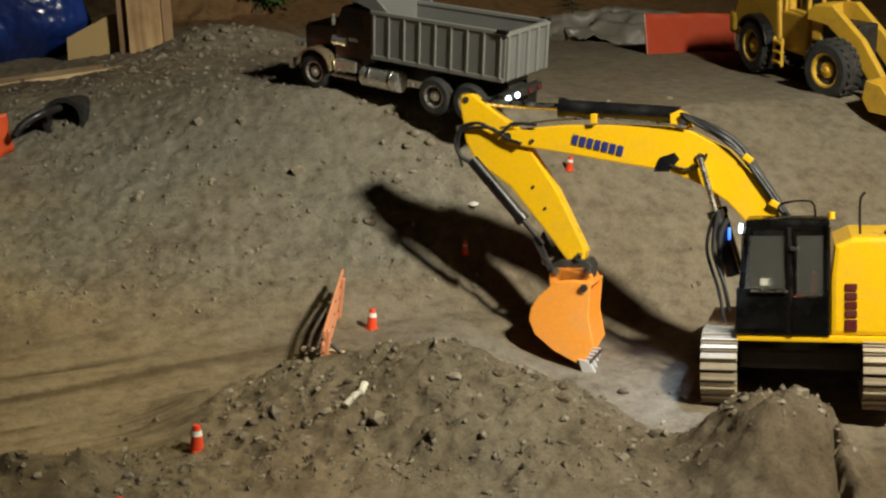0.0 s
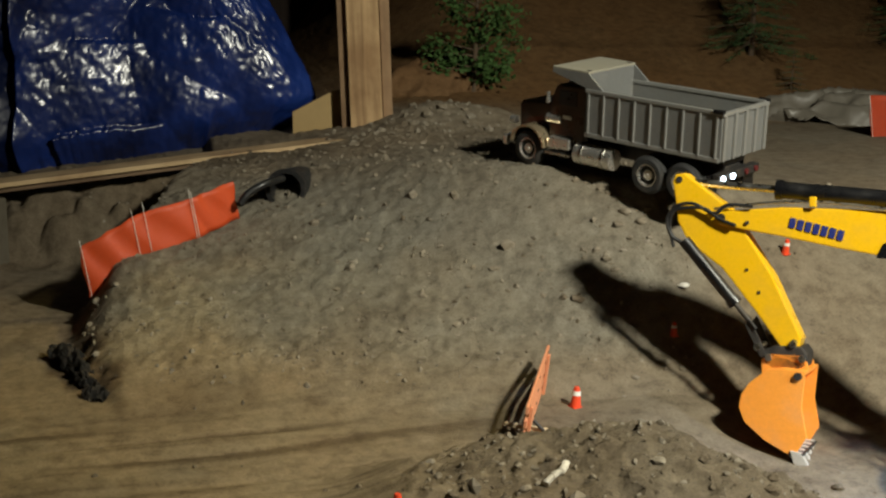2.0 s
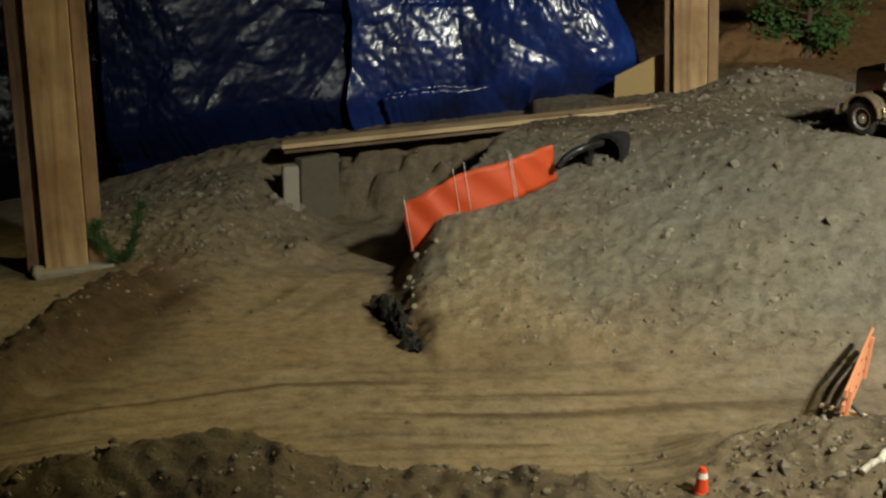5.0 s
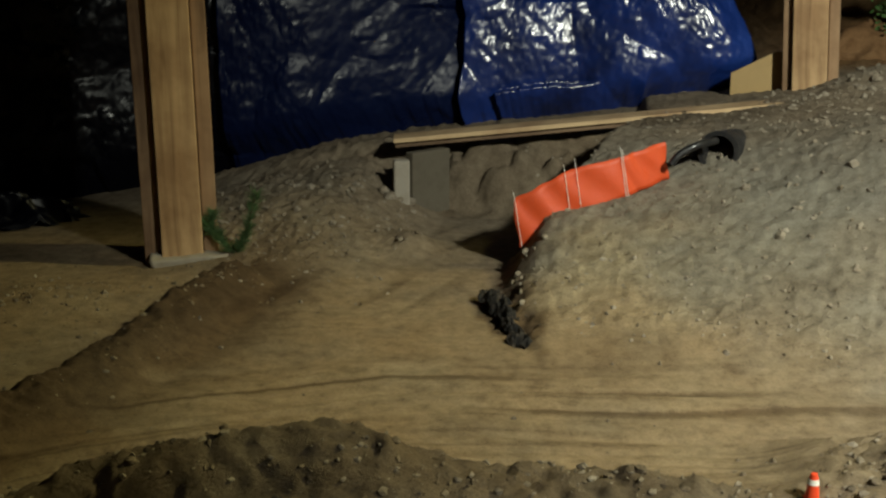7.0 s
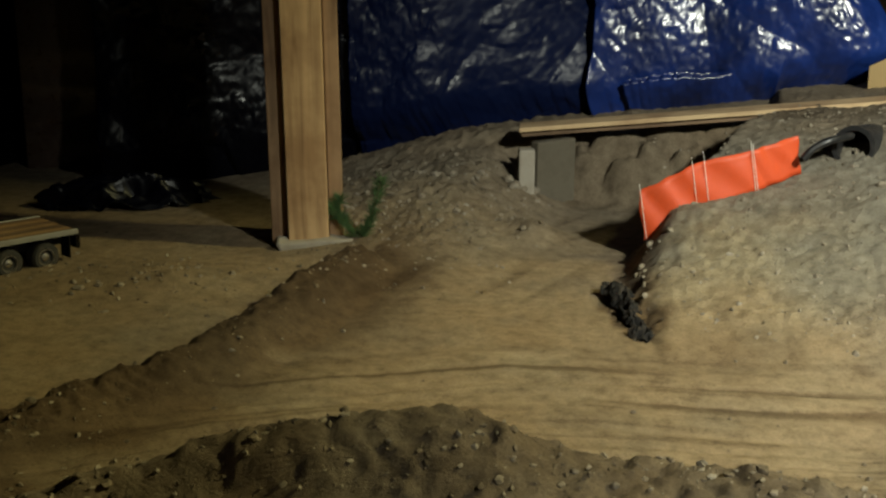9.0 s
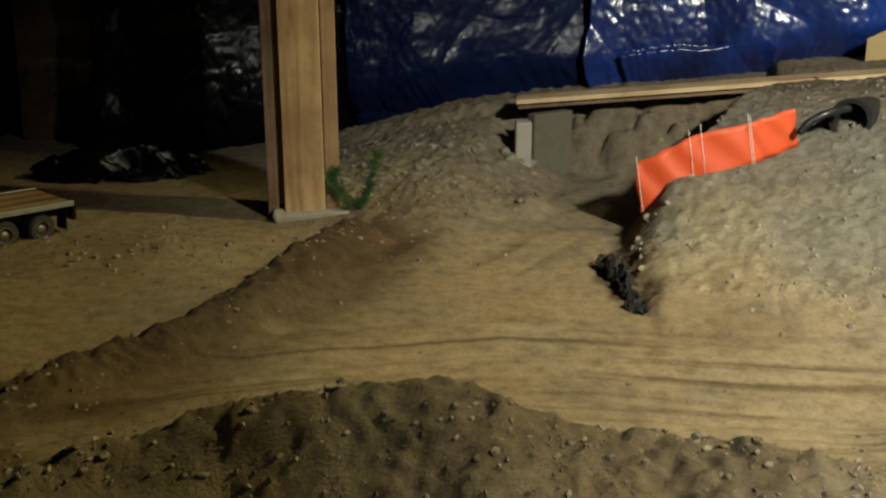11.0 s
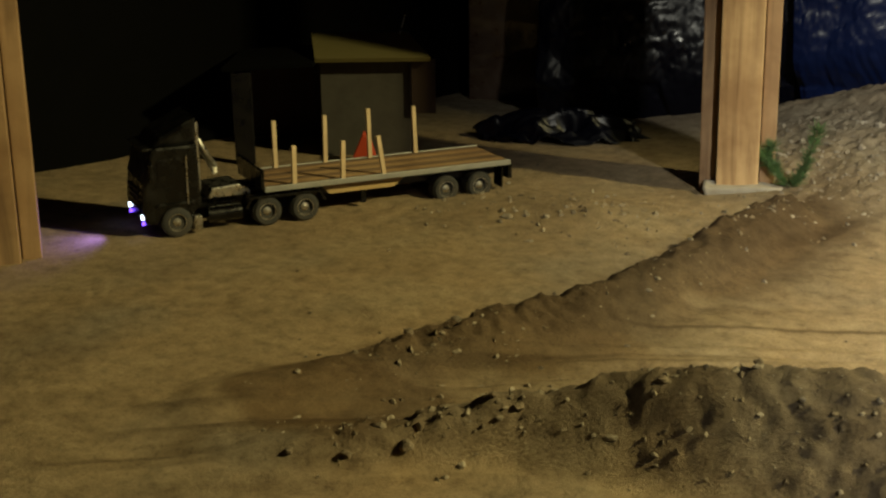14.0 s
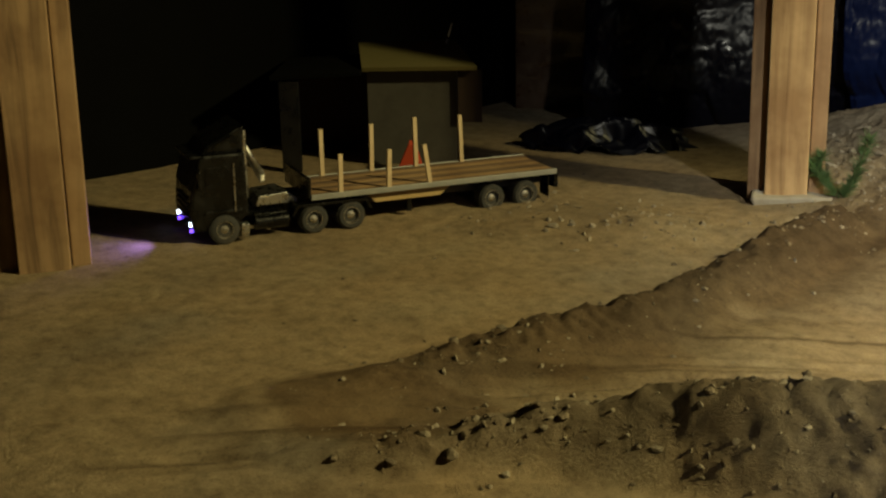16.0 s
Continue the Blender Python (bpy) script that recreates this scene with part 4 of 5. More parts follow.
    block(cab, "side_window", (-.118, -.0757, .203), (.06, .003, .04), BLACK, .001)
    block(cab, "windscreen", (-.063, 0, .205), (.003, .12, .04), BLACK, .001, "dark windscreen", Matrix.Translation((-.063, 0, .205)) @ Matrix.Rotation(radians(-20), 4, "Y") @ Matrix.Translation((.063, 0, -.205)))
    block(cab, "door_sign", (-.118, .0765, .150), (.03, .002, .010), WHITE, 0, "pale unreadable sign bars")
    rods(cab, "marker_light", CHROME, [((-.10, -.05 + .025 * k, .240), (-.11, -.05 + .025 * k, .246), .005) for k in range(5)], 8)
    # tipping bed
    bed = new("tipping_bed")
    bed.parent = root
    x0, x1, hw, zb, zt = -.2015, -.608, .1005, .118, .239
    for s in (1, -1):
        bm = bmesh.new()
        prism(bm, [(x0, zb), (x0, zt), (x1, zt), (x1, zb)], s * hw - .003, s * hw + .003, .001)
        part("side_wall", bm, ALU, bed, "grey aluminium side wall", smooth=False)
        block(bed, "top_rail", ((x0 + x1) / 2, s * hw, zt), (x0 - x1 + .008, .012, .010), ALU_LIGHT, .002)
        block(bed, "bottom_rail", ((x0 + x1) / 2, s * hw, zb + .004), (x0 - x1 + .004, .012, .012), ALU_LIGHT, .002)
        for k in range(9):
            x = x0 - .008 + (x1 - x0 + .016) * k / 8
            block(bed, "rib", (x, s * (hw + .004), (zb + zt) / 2), (.0055, .006, zt - zb - .012), ALU_LIGHT, .001)
    block(bed, "bed_floor", ((x0 + x1) / 2, 0, zb + .012), (x0 - x1, 2 * hw - .004, .012), BED_IN, .002, "dusty bed floor")
    bm = bmesh.new()
    box(bm, (x0, 0, (zb + zt) / 2 + .02), (.006, 2 * hw, zt - zb + .05), bev=.001)
    part("front_wall", bm, ALU, bed, smooth=False)
    bm = bmesh.new()
    prism(bm, [(x0 - .003, zt + .044), (x0 - .003, zt + .050), (-.085, zt + .052), (-.085, zt + .046)], -hw - .003, hw + .003, .001)
    part("cab_shield", bm, BED_IN, bed, "dusty cab shield", smooth=False)
    for s in (1, -1):
        bm = bmesh.new()
        prism(bm, [(x0 + .003, zt), (x0 - .058, zt), (x0 - .002, zt + .046), (-.085, zt + .046), (-.085, zt + .036), (x0 + .003, zt + .006)], s * hw - .003, s * hw + .003, .001)
        part("shield_cheek", bm, ALU, bed, smooth=False)
    gate = new("tailgate")
    gate.parent = bed
    block(gate, "gate_panel", (x1 - .002, 0, (zb + zt) / 2), (.006, 2 * hw + .006, zt - zb), ALU, .001, "grey tailgate")
    for k in range(5):
        block(gate, "gate_rib", (x1 - .008, -hw + .006 + (2 * hw - .012) * k / 4, (zb + zt) / 2), (.008, .011, zt - zb - .004), ALU_LIGHT, .001)
    block(gate, "gate_rail", (x1 - .006, 0, zt - .002), (.010, 2 * hw + .012, .010), ALU_LIGHT, .001)
    for s in (1, -1):
        block(gate, "gate_hinge", (x1 + .004, s * (hw + .004), zt + .003), (.03, .012, .010), BLACK, .002)
    block(bed, "sub_frame", ((x0 + x1) / 2, 0, zb - .012), (x0 - x1 - .03, .10, .02), BLACK, .003)
    # rear end
    block(root, "rear_beam", (-.60, 0, .072), (.02, .19, .022), DARK_STEEL, .003)
    for s in (1, -1):
        block(root, "mud_flap", (-.585, s * .085, .05), (.004, .05, .06), BLACK, .001)
        for k in range(2):
            bm = bmesh.new()
            y = s * (.078 - .045 * k) if s > 0 else -.03 - .045 * k
            rod(bm, (-.609, y, .072), (-.615, y, .072), .0075, seg=12)
            part("tail_lamp", bm, LENS_WHITE if s > 0 else DARK_RED, root, "lit white reversing lamp" if s > 0 else "red tail lamp")
    return root


dump_truck()


# ---- lorry with flatbed trailer ----
def flatbed_lorry():
    root = thing("flatbed_lorry", spin((-2.462, 2.262, .0), 240.5, -.9, -.5) @ Matrix.Scale(1.105, 4),
                 "black model tractor lorry with an empty wooden flatbed trailer", "truck")
    r = .0369
    for x, w in ((0, .028), (-.228, .045), (-.327, .045)):
        for s in (1, -1):
            wheel(root, (x, s * (.09 - w / 2 + .006), r), r, w, STEEL, STEEL, s)
    block(root, "chassis", (-.17, 0, .062), (.44, .06, .028), CAB_BLACK, .003)
    cab = new("cab")
    cab.parent = root
    bm = bmesh.new()
    prism(bm, [(.072, .035), (.080, .075), (.074, .135), (.052, .215), (.04, .223), (-.060, .223), (-.064, .07), (-.045, .055), (-.042, .04), (.04, .04), (.045, .035)], -.087, .087, .007)
    part("cab_shell", bm, CAB_BLACK, cab, "gloss black lorry cab", smooth=False)
    bm = bmesh.new()
    prism(bm, [(.046, .222), (.028, .245), (-.02, .268), (-.061, .288), (-.064, .284), (-.060, .222)], -.075, .075, .008)
    part("roof_spoiler", bm, CAB_BLACK, cab, "black sloping roof spoiler", smooth=False)
    for s in (1, -1):
        block(cab, "side_window", (.012, s * .0875, .165), (.055, .003, .055), CAB_BLACK, .001, "dark side window")
        block(cab, "mirror", (.058, s * .098, .165), (.008, .014, .045), CAB_BLACK, .003)
        block(cab, "grab_bar", (-.030, s * .090, .14), (.003, .004, .12), STEEL, 0)
        block(cab, "wheel_arch", (0, s * .083, .080), (.095, .014, .012), CAB_BLACK, .004)
        block(cab, "step", (-.052, s * .083, .030), (.02, .02, .035), STEEL, .003, "bright battery box step")
        bm = bmesh.new()
        rod(bm, (.072, s * .066, .052), (.080, s * .066, .052), .0062, seg=12)
        part("headlamp", bm, LENS_DIM, cab, "lit white headlamp")
        bm = bmesh.new()
        rod(bm, (.072, s * .066, .036), (.079, s * .066, .036), .0045, seg=12)
        part("fog_lamp", bm, LENS_PURPLE, cab, "lit purple fog lamp")
    bm = bmesh.new()
    prism(bm, [(.053, .212), (.074, .14), (.077, .141), (.056, .213)], -.075, .075)
    part("windscreen", bm, BLACK, cab, smooth=False)
    for k in range(4):
        block(cab, "grille_slat", (.080, 0, .072 + .014 * k), (.005, .12, .004), DARK_STEEL, .001)
    block(root, "sun_visor", (.058, 0, .218), (.03, .16, .006), CAB_BLACK, .002)
    # gear behind the cab
    bm = bmesh.new()
    tube(bm, [(-.066, .05, .10), (-.066, .05, .27)], .008, 12)
    part("exhaust_stack", bm, STEEL, root)
    for k in range(3):
        bm = bmesh.new()
        tube(bm, bow([(-.062, .03 - .02 * k, .25), (-.085, .035 - .02 * k, .205), (-.10, .03 - .02 * k, .18), (-.12, .02, .15 - .01 * k)]), .007)
        part("air_line", bm, STEEL if k == 0 else WHITE, root, "pale coiled air line")
    bm = bmesh.new()
    prism(bm, [(-.09, .075), (-.10, .10), (-.17, .105), (-.20, .085), (-.20, .075)], -.05, .05, .003)
    part("deck_plate", bm, STEEL, root, "bright deck plate behind the cab", smooth=False)
    for s in (1, -1):
        bm = bmesh.new()
        prism(bm, [(-.17, .05), (-.185, .078), (-.37, .078), (-.385, .05), (-.378, .05), (-.366, .071), (-.189, .071), (-.177, .05)], s * .062 if s > 0 else -.094, .094 if s > 0 else -.062, .001)
        part("rear_mudguard", bm, CAB_BLACK, root, "black rear mudguard", smooth=False)
        bm = bmesh.new()
        rod(bm, (-.08, s * .07, .042), (-.165, s * .07, .042), .02)
        part("fuel_tank", bm, CAB_BLACK, root)
    # trailer
    tr = new("trailer")
    tr.parent = root
    d0, d1, hw, dz = -.221, -.916, .098, .099
    for x in (-.727, -.828):
        for s in (1, -1):
            wheel(tr, (x, s * .071, r), r, .042, STEEL, STEEL, s)
    n = 7
    for k in range(n):
        y = -hw + .013 + (2 * hw - .026) * k / (n - 1)
        block(tr, "deck_plank", ((d0 + d1) / 2, y, dz - .003), (d0 - d1 - .008, .0235, .006), PLANK if k % 2 else BEAM, .0006, "brown wooden deck plank")
    for s in (1, -1):
        block(tr, "side_rail", ((d0 + d1) / 2, s * hw, dz - .004), (d0 - d1, .006, .014), ALU_LIGHT, .001, "pale aluminium side rail")
        block(tr, "frame_rail", ((d0 + d1) / 2 - .05, s * .035, dz - .03), (d0 - d1 - .12, .012, .034), DARK_STEEL, .002)
        bm = bmesh.new()
        prism(bm, [(-.37, dz - .01), (-.62, dz - .01), (-.58, dz - .04), (-.40, dz - .04)], s * .074 - .003, s * .074 + .003, .001)
        part("side_skirt", bm, TAN_WALL, tr, "tan side skirt board", smooth=False)
        block(tr, "landing_leg", (-.50, s * .055, .05), (.014, .014, .06), CAB_BLACK, .002)
        block(tr, "mud_flap", (-.895, s * .07, .055), (.004, .045, .06), CAB_BLACK, .001)
    block(tr, "headboard", (d0 + .004, 0, dz + .02), (.008, 2 * hw, .05), CAB_BLACK, .002, "low black headboard")
    block(tr, "rear_bumper", (d1, 0, dz - .03), (.012, 2 * hw, .04), CAB_BLACK, .002)
    for x in (-.727, -.828):
        bm = bmesh.new()
        rod(bm, (x, -.07, r), (x, .07, r), .008)
        part("axle", bm, DARK_STEEL, tr)
    leans = ((-.30, 1, 0, .078), (-.43, 1, 1, .078), (-.545, 1, -9, .082), (-.315, -1, -1, .098), (-.455, -1, 0, .100), (-.585, -1, -2, .106), (-.722, -1, -3, .103))
    for x, s, a, h in leans:
        bm = bmesh.new()
        h *= 1.32
        box(bm, (0, 0, h / 2), (.0115, .009, h), bev=.001)
        p = part("stake", bm, LATH, tr, "pale wooden stake", smooth=False)
        p.matrix_local = Matrix.Translation((x, s * (hw - .004), dz - .004)) @ Matrix.Rotation(radians(-a), 4, "Y")
    return root


flatbed_lorry()
lamp("purple_headlight", "SPOT", (-2.525, 2.12, .06), (-2.62, 1.93, .0), .6, (.30, .20, 1), .008, 120)


# ---- wheel loader ----
def wheel_loader():
    root = thing("wheel_loader", spin((2.85, 3.585, .378), -95, 3, 5), "worn yellow model wheel loader with large black tyres", "loader")
    wb, hw, r = .476, .14, .097
    bend = Matrix.Translation((.0, -.075, 0)) @ Matrix.Rotation(radians(14), 4, "Z")
    for s in (1, -1):
        wheel(root, (-wb / 2, s * (hw - .05), r), r, .085, YELLOW_OLD, YELLOW_OLD, s, 22)
        w = wheel(root, (0, 0, 0), r, .085, YELLOW_OLD, YELLOW_OLD, s, 22)
        w.matrix_local = bend @ Matrix.Translation((wb / 2, s * (hw - .05), r)) @ (Matrix.Rotation(math.pi, 4, "Z") if s < 0 else Matrix.Identity(4))
    bm = bmesh.new()
    prism(bm, [(-.42, .12), (-.43, .20), (-.40, .27), (-.12, .30), (-.10, .12), (-.2, .09)], -.095, .095, .012)
    part("engine_hood", bm, YELLOW_OLD, root, "rounded yellow engine hood", smooth=False)
    block(root, "counterweight", (-.435, 0, .15), (.06, .20, .09), YELLOW_OLD, .02, "yellow counterweight")
    cab = new("cab")
    cab.parent = root
    block(cab, "cab_base", (-.03, 0, .17), (.17, .17, .14), YELLOW_OLD, .008)
    for x in (-.10, .045):
        for y in (-.075, .075):
            block(cab, "pillar", (x, y, .32), (.016, .014, .2), YELLOW_OLD, .003)
    block(cab, "roof", (-.03, 0, .425), (.19, .18, .025), YELLOW_OLD, .008)
    block(cab, "seat", (-.06, 0, .27), (.05, .06, .08), BLACK, .01)
    for s in (1, -1):
        bm = bmesh.new()
        ol = [(-wb / 2 + .115 * math.cos(a), r + .115 * math.sin(a)) for a in np.linspace(.2, 2.6, 12)]
        il = [(-wb / 2 + .106 * math.cos(a), r + .106 * math.sin(a)) for a in np.linspace(.2, 2.6, 12)]
        prism(bm, [(float(a), float(b)) for a, b in ol + il[::-1]], s * .05 if s > 0 else -.135, .135 if s > 0 else -.05, .001)
        part("fender", bm, BLACK, root, "black rear fender", smooth=False)
        lad = new("ladder")
        lad.parent = root
        for k in range(3):
            block(lad, "rung", (-.075, s * .115, .065 + .035 * k), (.05, .02, .008), YELLOW_OLD, .002)
        for x in (-.10, -.05):
            block(lad, "rail", (x, s * .115, .10), (.006, .010, .10), YELLOW_OLD, .001)
        arm = new("lift_arm")
        arm.parent = root
        arm.matrix_local = bend
        bm = bmesh.new()
        prism(bm, [(.09, .27), (.12, .29), (.20, .295), (.33, .20), (.44, .07), (.44, .02), (.40, .02), (.36, .08), (.27, .17), (.18, .23), (.09, .24)], s * .055 - .012, s * .055 + .012, .004)
        part("arm_plate", bm, YELLOW_OLD, arm, "worn yellow lift arm", smooth=False)
        bm = bmesh.new()
        rod(bm, (.10, s * .03, .16), (.28, s * .03, .17), .016)
        part("lift_ram", bm, BLACK, arm)
    fr = new("front_frame")
    fr.parent = root
    fr.matrix_local = bend
    block(fr, "frame_box", (.2, 0, .16), (.20, .09, .16), DARK_STEEL, .01)
    block(fr, "mast", (.12, 0, .23), (.05, .10, .12), YELLOW_OLD, .008)
    bm = bmesh.new()
    rod(bm, (wb / 2, -.1, r), (wb / 2, .1, r), .03)
    part("axle", bm, DARK_STEEL, fr)
    buc = new("bucket")
    buc.parent = root
    buc.matrix_local = bend
    bm = bmesh.new()
    prism(bm, [(.44, .10), (.43, .04), (.46, .005), (.60, .0), (.60, .006), (.47, .014), (.442, .045), (.452, .10)], -.16, .16, .001)
    part("shell", bm, YELLOW_OLD, buc, smooth=False)
    for s in (1, -1):
        bm = bmesh.new()
        prism(bm, [(.44, .10), (.43, .04), (.46, .003), (.59, .003), (.50, .09)], s * .16 - .003, s * .16 + .003, .001)
        part("side_plate", bm, YELLOW_OLD, buc, smooth=False)
    bm = bmesh.new()
    rod(bm, (-.1, -hw + .05, r), (-.1, hw - .05, r), .02)
    rod(bm, (-wb / 2, -hw + .05, r), (-wb / 2, hw - .05, r), .03)
    part("axle", bm, DARK_STEEL, root)
    return root


wheel_loader()


# ---- traffic cones ----
def traffic_cone(at, h, lean=(0, 0), label="small orange-red plastic traffic cone with a white band"):
    root = thing("traffic_cone", spin((*at, gz(*at) - .002), 20, *lean) @ Matrix.Scale(h / .05, 4), label, "cone", "cones on the road")
    bm = bmesh.new()
    box(bm, (0, 0, .002), (.026, .026, .004), bev=.001)
    part("base", bm, CONE, root, smooth=False)
    bm = bmesh.new()
    lathe(bm, [(.0125, .004), (.0108, .020), (.0098, .030), (.0080, .042), (.0058, .050), (.0030, .0505)], "Z", 24)
    part("body", bm, CONE, root)
    bm = bmesh.new()
    lathe(bm, [(.0106, .031), (.0103, .0315), (.0088, .0405), (.0076, .041)], "Z", 24)
    part("band", bm, WHITE, root, "white reflective band")
    return root


for at, h, lean in (((.859, 2.585), .050, (3, 0)), ((.335, 1.95), .047, (0, 2)), ((1.569, 2.995), .042, (-4, 12)), ((1.175, 2.785), .036, (0, 0)), ((.18, 1.735), .040, (0, 0))):
    traffic_cone(at, h, lean)


# ---- slatted barricade ----
def barricade():
    a, b = Vector((.645, 2.285)), Vector((.812, 2.70))
    d = b - a
    root = thing("road_barricade", spin((a.x, a.y, -.004), math.degrees(math.atan2(d.y, d.x)), 0, 6), "salmon-painted slatted wooden road barricade standing on lath feet", "barricade")
    n = d.length
    for k in range(4):
        bm = bmesh.new()
        box(bm, (n / 2, 0, .020 + .030 * k), (n, .006, .016), bev=.001)
        rail = part("rail", bm, BARRIER, root, smooth=False)
        bm = bmesh.new()
        for x in (.03, n * .5, n - .03):
            for y in (-.0035, .0035):
                rod(bm, (x, y - .001, .020 + .030 * k), (x, y + .001, .020 + .030 * k), .003, seg=8)
        part("bolt", bm, DARK_STEEL, rail)
    for x in (.03, n - .05):
        bm = bmesh.new()
        box(bm, (x, -.007, .055), (.014, .007, .11), bev=.001)
        part("upright", bm, BARRIER, root, smooth=False)
    for x in (.15,):
        bm = bmesh.new()
        box(bm, (x, -.04, .019), (.012, .19, .008), bev=.001)
        part("foot_lath", bm, LATH, root, "pale lath foot", smooth=False)
    bm = bmesh.new()
    rod(bm, (.14, -.008, .04), (.14, -.05, .008), .004)
    part("brace", bm, DARK_STEEL, root)


barricade()


# ---- mesh fences ----
def mesh_fence(name, pts, heights, mat, label, stakes):
    """Plastic netting along points (x, y, z) with thin stakes; bows a little between them."""
    root = thing(name, Matrix.Translation(pts[0]), label, "fence")
    o = Vector(pts[0])
    base, hs = bow([Vector(p) - o for p in pts], 10), np.interp(np.linspace(0, len(pts) - 1, (len(pts) - 1) * 10 + 1), range(len(pts)), heights)
    bm = bmesh.new()
    cols, nv = [], 8
    for k, (p, h) in enumerate(zip(base, hs)):
        cols.append([bm.verts.new(p + Vector((-.16 * h * j / nv + .003 * math.sin(k * .9 + j), .004 * math.sin(k * .7 + j * .8), -.012 + (h + .012) * j / nv))) for j in range(nv + 1)])
    for c, e in zip(cols, cols[1:]):
        for j in range(nv):
            bm.faces.new((c[j], e[j], e[j + 1], c[j + 1]))
    net = part("netting", bm, mat, root)
    th = net.modifiers.new("thickness", "SOLIDIFY")
    th.thickness = .0025
    for u, extra in stakes:
        i = min(int(u * (len(base) - 1)), len(base) - 1)
        bm = bmesh.new()
        p, h = base[i], hs[i]
        rod(bm, p + Vector((.006, -.006, -.02)), p + Vector((-.16 * h - .002, -.010, h + extra)), .0009, seg=6)
        part("stake", bm, WHITE, root, "thin pale stake")
    return root


mesh_fence("mesh_fence", [(-.283, 3.483, .080), (-.204, 3.490, .118), (-.119, 3.510, .172), (.001, 3.54, .222), (.060, 3.575, .243), (.141, 3.632, .270)], [.132, .136, .128, .106, .102, .098], FLAG_ORANGE,
           "orange plastic mesh safety fence along the edge of the hill", [(.03, .02), (.37, .025), (.42, .03), (.64, .03), (.66, .02)])
mesh_fence("barrier_panel", [(2.68, 4.47, .362), (2.83, 4.49, .362), (2.98, 4.50, .364), (3.14, 4.50, .366)], [.175, .17, .17, .16], RED_BARRIER,
           "red plastic barrier panel standing at the back of the yard", [(.02, .0), (.98, .0)])


# ---- drain pipe ----
def drain_pipe():
    root = thing("drain_pipe", look((.285, 3.70, .330), (.12, 3.2, .385)), "black corrugated plastic drain pipe sticking out of the hill", "pipe")
    bm = bmesh.new()
    prof = [(.046, 0)]
    for k in range(16):
        prof += [(.062, -.002 - .014 * k), (.062, -.009 - .014 * k), (.056, -.011 - .014 * k), (.056, -.015 - .014 * k)]
    prof = [(.046, -.22), (.048, 0), (.062, 0)] + prof[1:]
    lathe(bm, [(r, -h) for r, h in prof], "Z", 32)
    part("pipe_wall", bm, PIPE, root)
    bm = bmesh.new()
    lathe(bm, [(.046, .21), (.0005, .21)], "Z", 24)
    part("pipe_end", bm, PIPE, root)


drain_pipe()
bm = bmesh.new()
tube(bm, bow([(.275, 3.66, .37), (.22, 3.60, .365), (.17, 3.585, .34), (.145, 3.58, .31)]), .011, 10)
solid("pipe_offcut", bm, PIPE, "bent black pipe offcut lying by the drain", "pipe")


# ---- stones, clods and litter ----
def stone_mesh(r, seed, rough=.5, flat=.75, sub=2):
    bm = bmesh.new()
    bmesh.ops.create_icosphere(bm, subdivisions=sub, radius=r)
    for v in bm.verts:
        n = noise.noise(v.co / r * 1.1 + Vector((seed * 3.1, seed * 1.7, 0))) + .5 * noise.noise(v.co / r * 2.7 + Vector((seed, 0, seed)))
        v.co *= 1 + rough * n
        v.co.z *= flat
    return bm


def lay(name, at, r, seed, mat, label, category, group="", flat=.75):
    z = gz(*at)
    return solid(name, stone_mesh(r, seed, flat=flat), mat, label, category, group, m=spin((*at, z + r * flat * .25), seed * 57 % 360))


clods = [(-.956, 1.611, .016), (-1.092, 1.481, .02), (-1.17, 1.42, .014), (-1.0, 1.6, .012), (.441, 1.975, .017), (.40, 1.96, .012), (1.244, 2.166, .014), (.964, 1.824, .024), (.99, 1.87, .018), (1.30, 2.18, .02),
         (.965, 2.921, .026), (.93, 2.93, .016), (.52, 1.92, .014), (.80, 1.80, .018), (.70, 1.78, .015), (.62, 2.0, .014), (.87, 1.9, .015), (1.1, 1.72, .022), (-1.26, 1.38, .012), (-.75, 1.72, .016),
         (-.62, 1.8, .014), (-.35, 1.86, .014), (.05, 1.88, .02), (.12, 1.86, .016), (.0, 1.87, .013), (.30, 2.18, .012), (-1.36, 1.86, .016), (-1.42, 1.76, .013), (.24, 2.12, .011), (1.13, 2.3, .016)]
for k, (x, y, r) in enumerate(clods):
    lay("soil_clod", (x, y), r * .62, k + 1, CLOD, "dark crumbly clod of soil lying on the ground", "clod", "loose clods")
pale = [(1.161, 3.13, .022), (1.13, 3.10, .018), (1.19, 3.09, .02), (1.22, 3.12, .015), (1.15, 3.06, .014), (1.20, 3.04, .013), (-.764, 4.0, .032), (-.79, 4.03, .026), (-.74, 4.04, .022), (-.77, 4.07, .02), (-.66, 3.62, .018), (-.25, 3.36, .018),
        (-.20, 3.34, .014), (.86, 4.42, .03), (.92, 4.45, .026), (.80, 4.40, .022), (1.0, 4.42, .02), (-1.70, 2.80, .018), (-1.66, 2.83, .014), (-1.60, 2.84, .013), (-1.74, 2.84, .012), (-1.36, 3.02, .014), (.60, 3.78, .016), (.66, 3.7, .014)]
for k, (x, y, r) in enumerate(pale):
    lay("pale_stone", (x, y), r * .72, k + 51, PEBBLE, "pale dusty broken stone lying on the soil", "stone", "pale stones")
lay("white_block", (1.243, 2.9), .016, 91, WHITE, "small white broken block lying on the ramp", "stone", flat=.4)


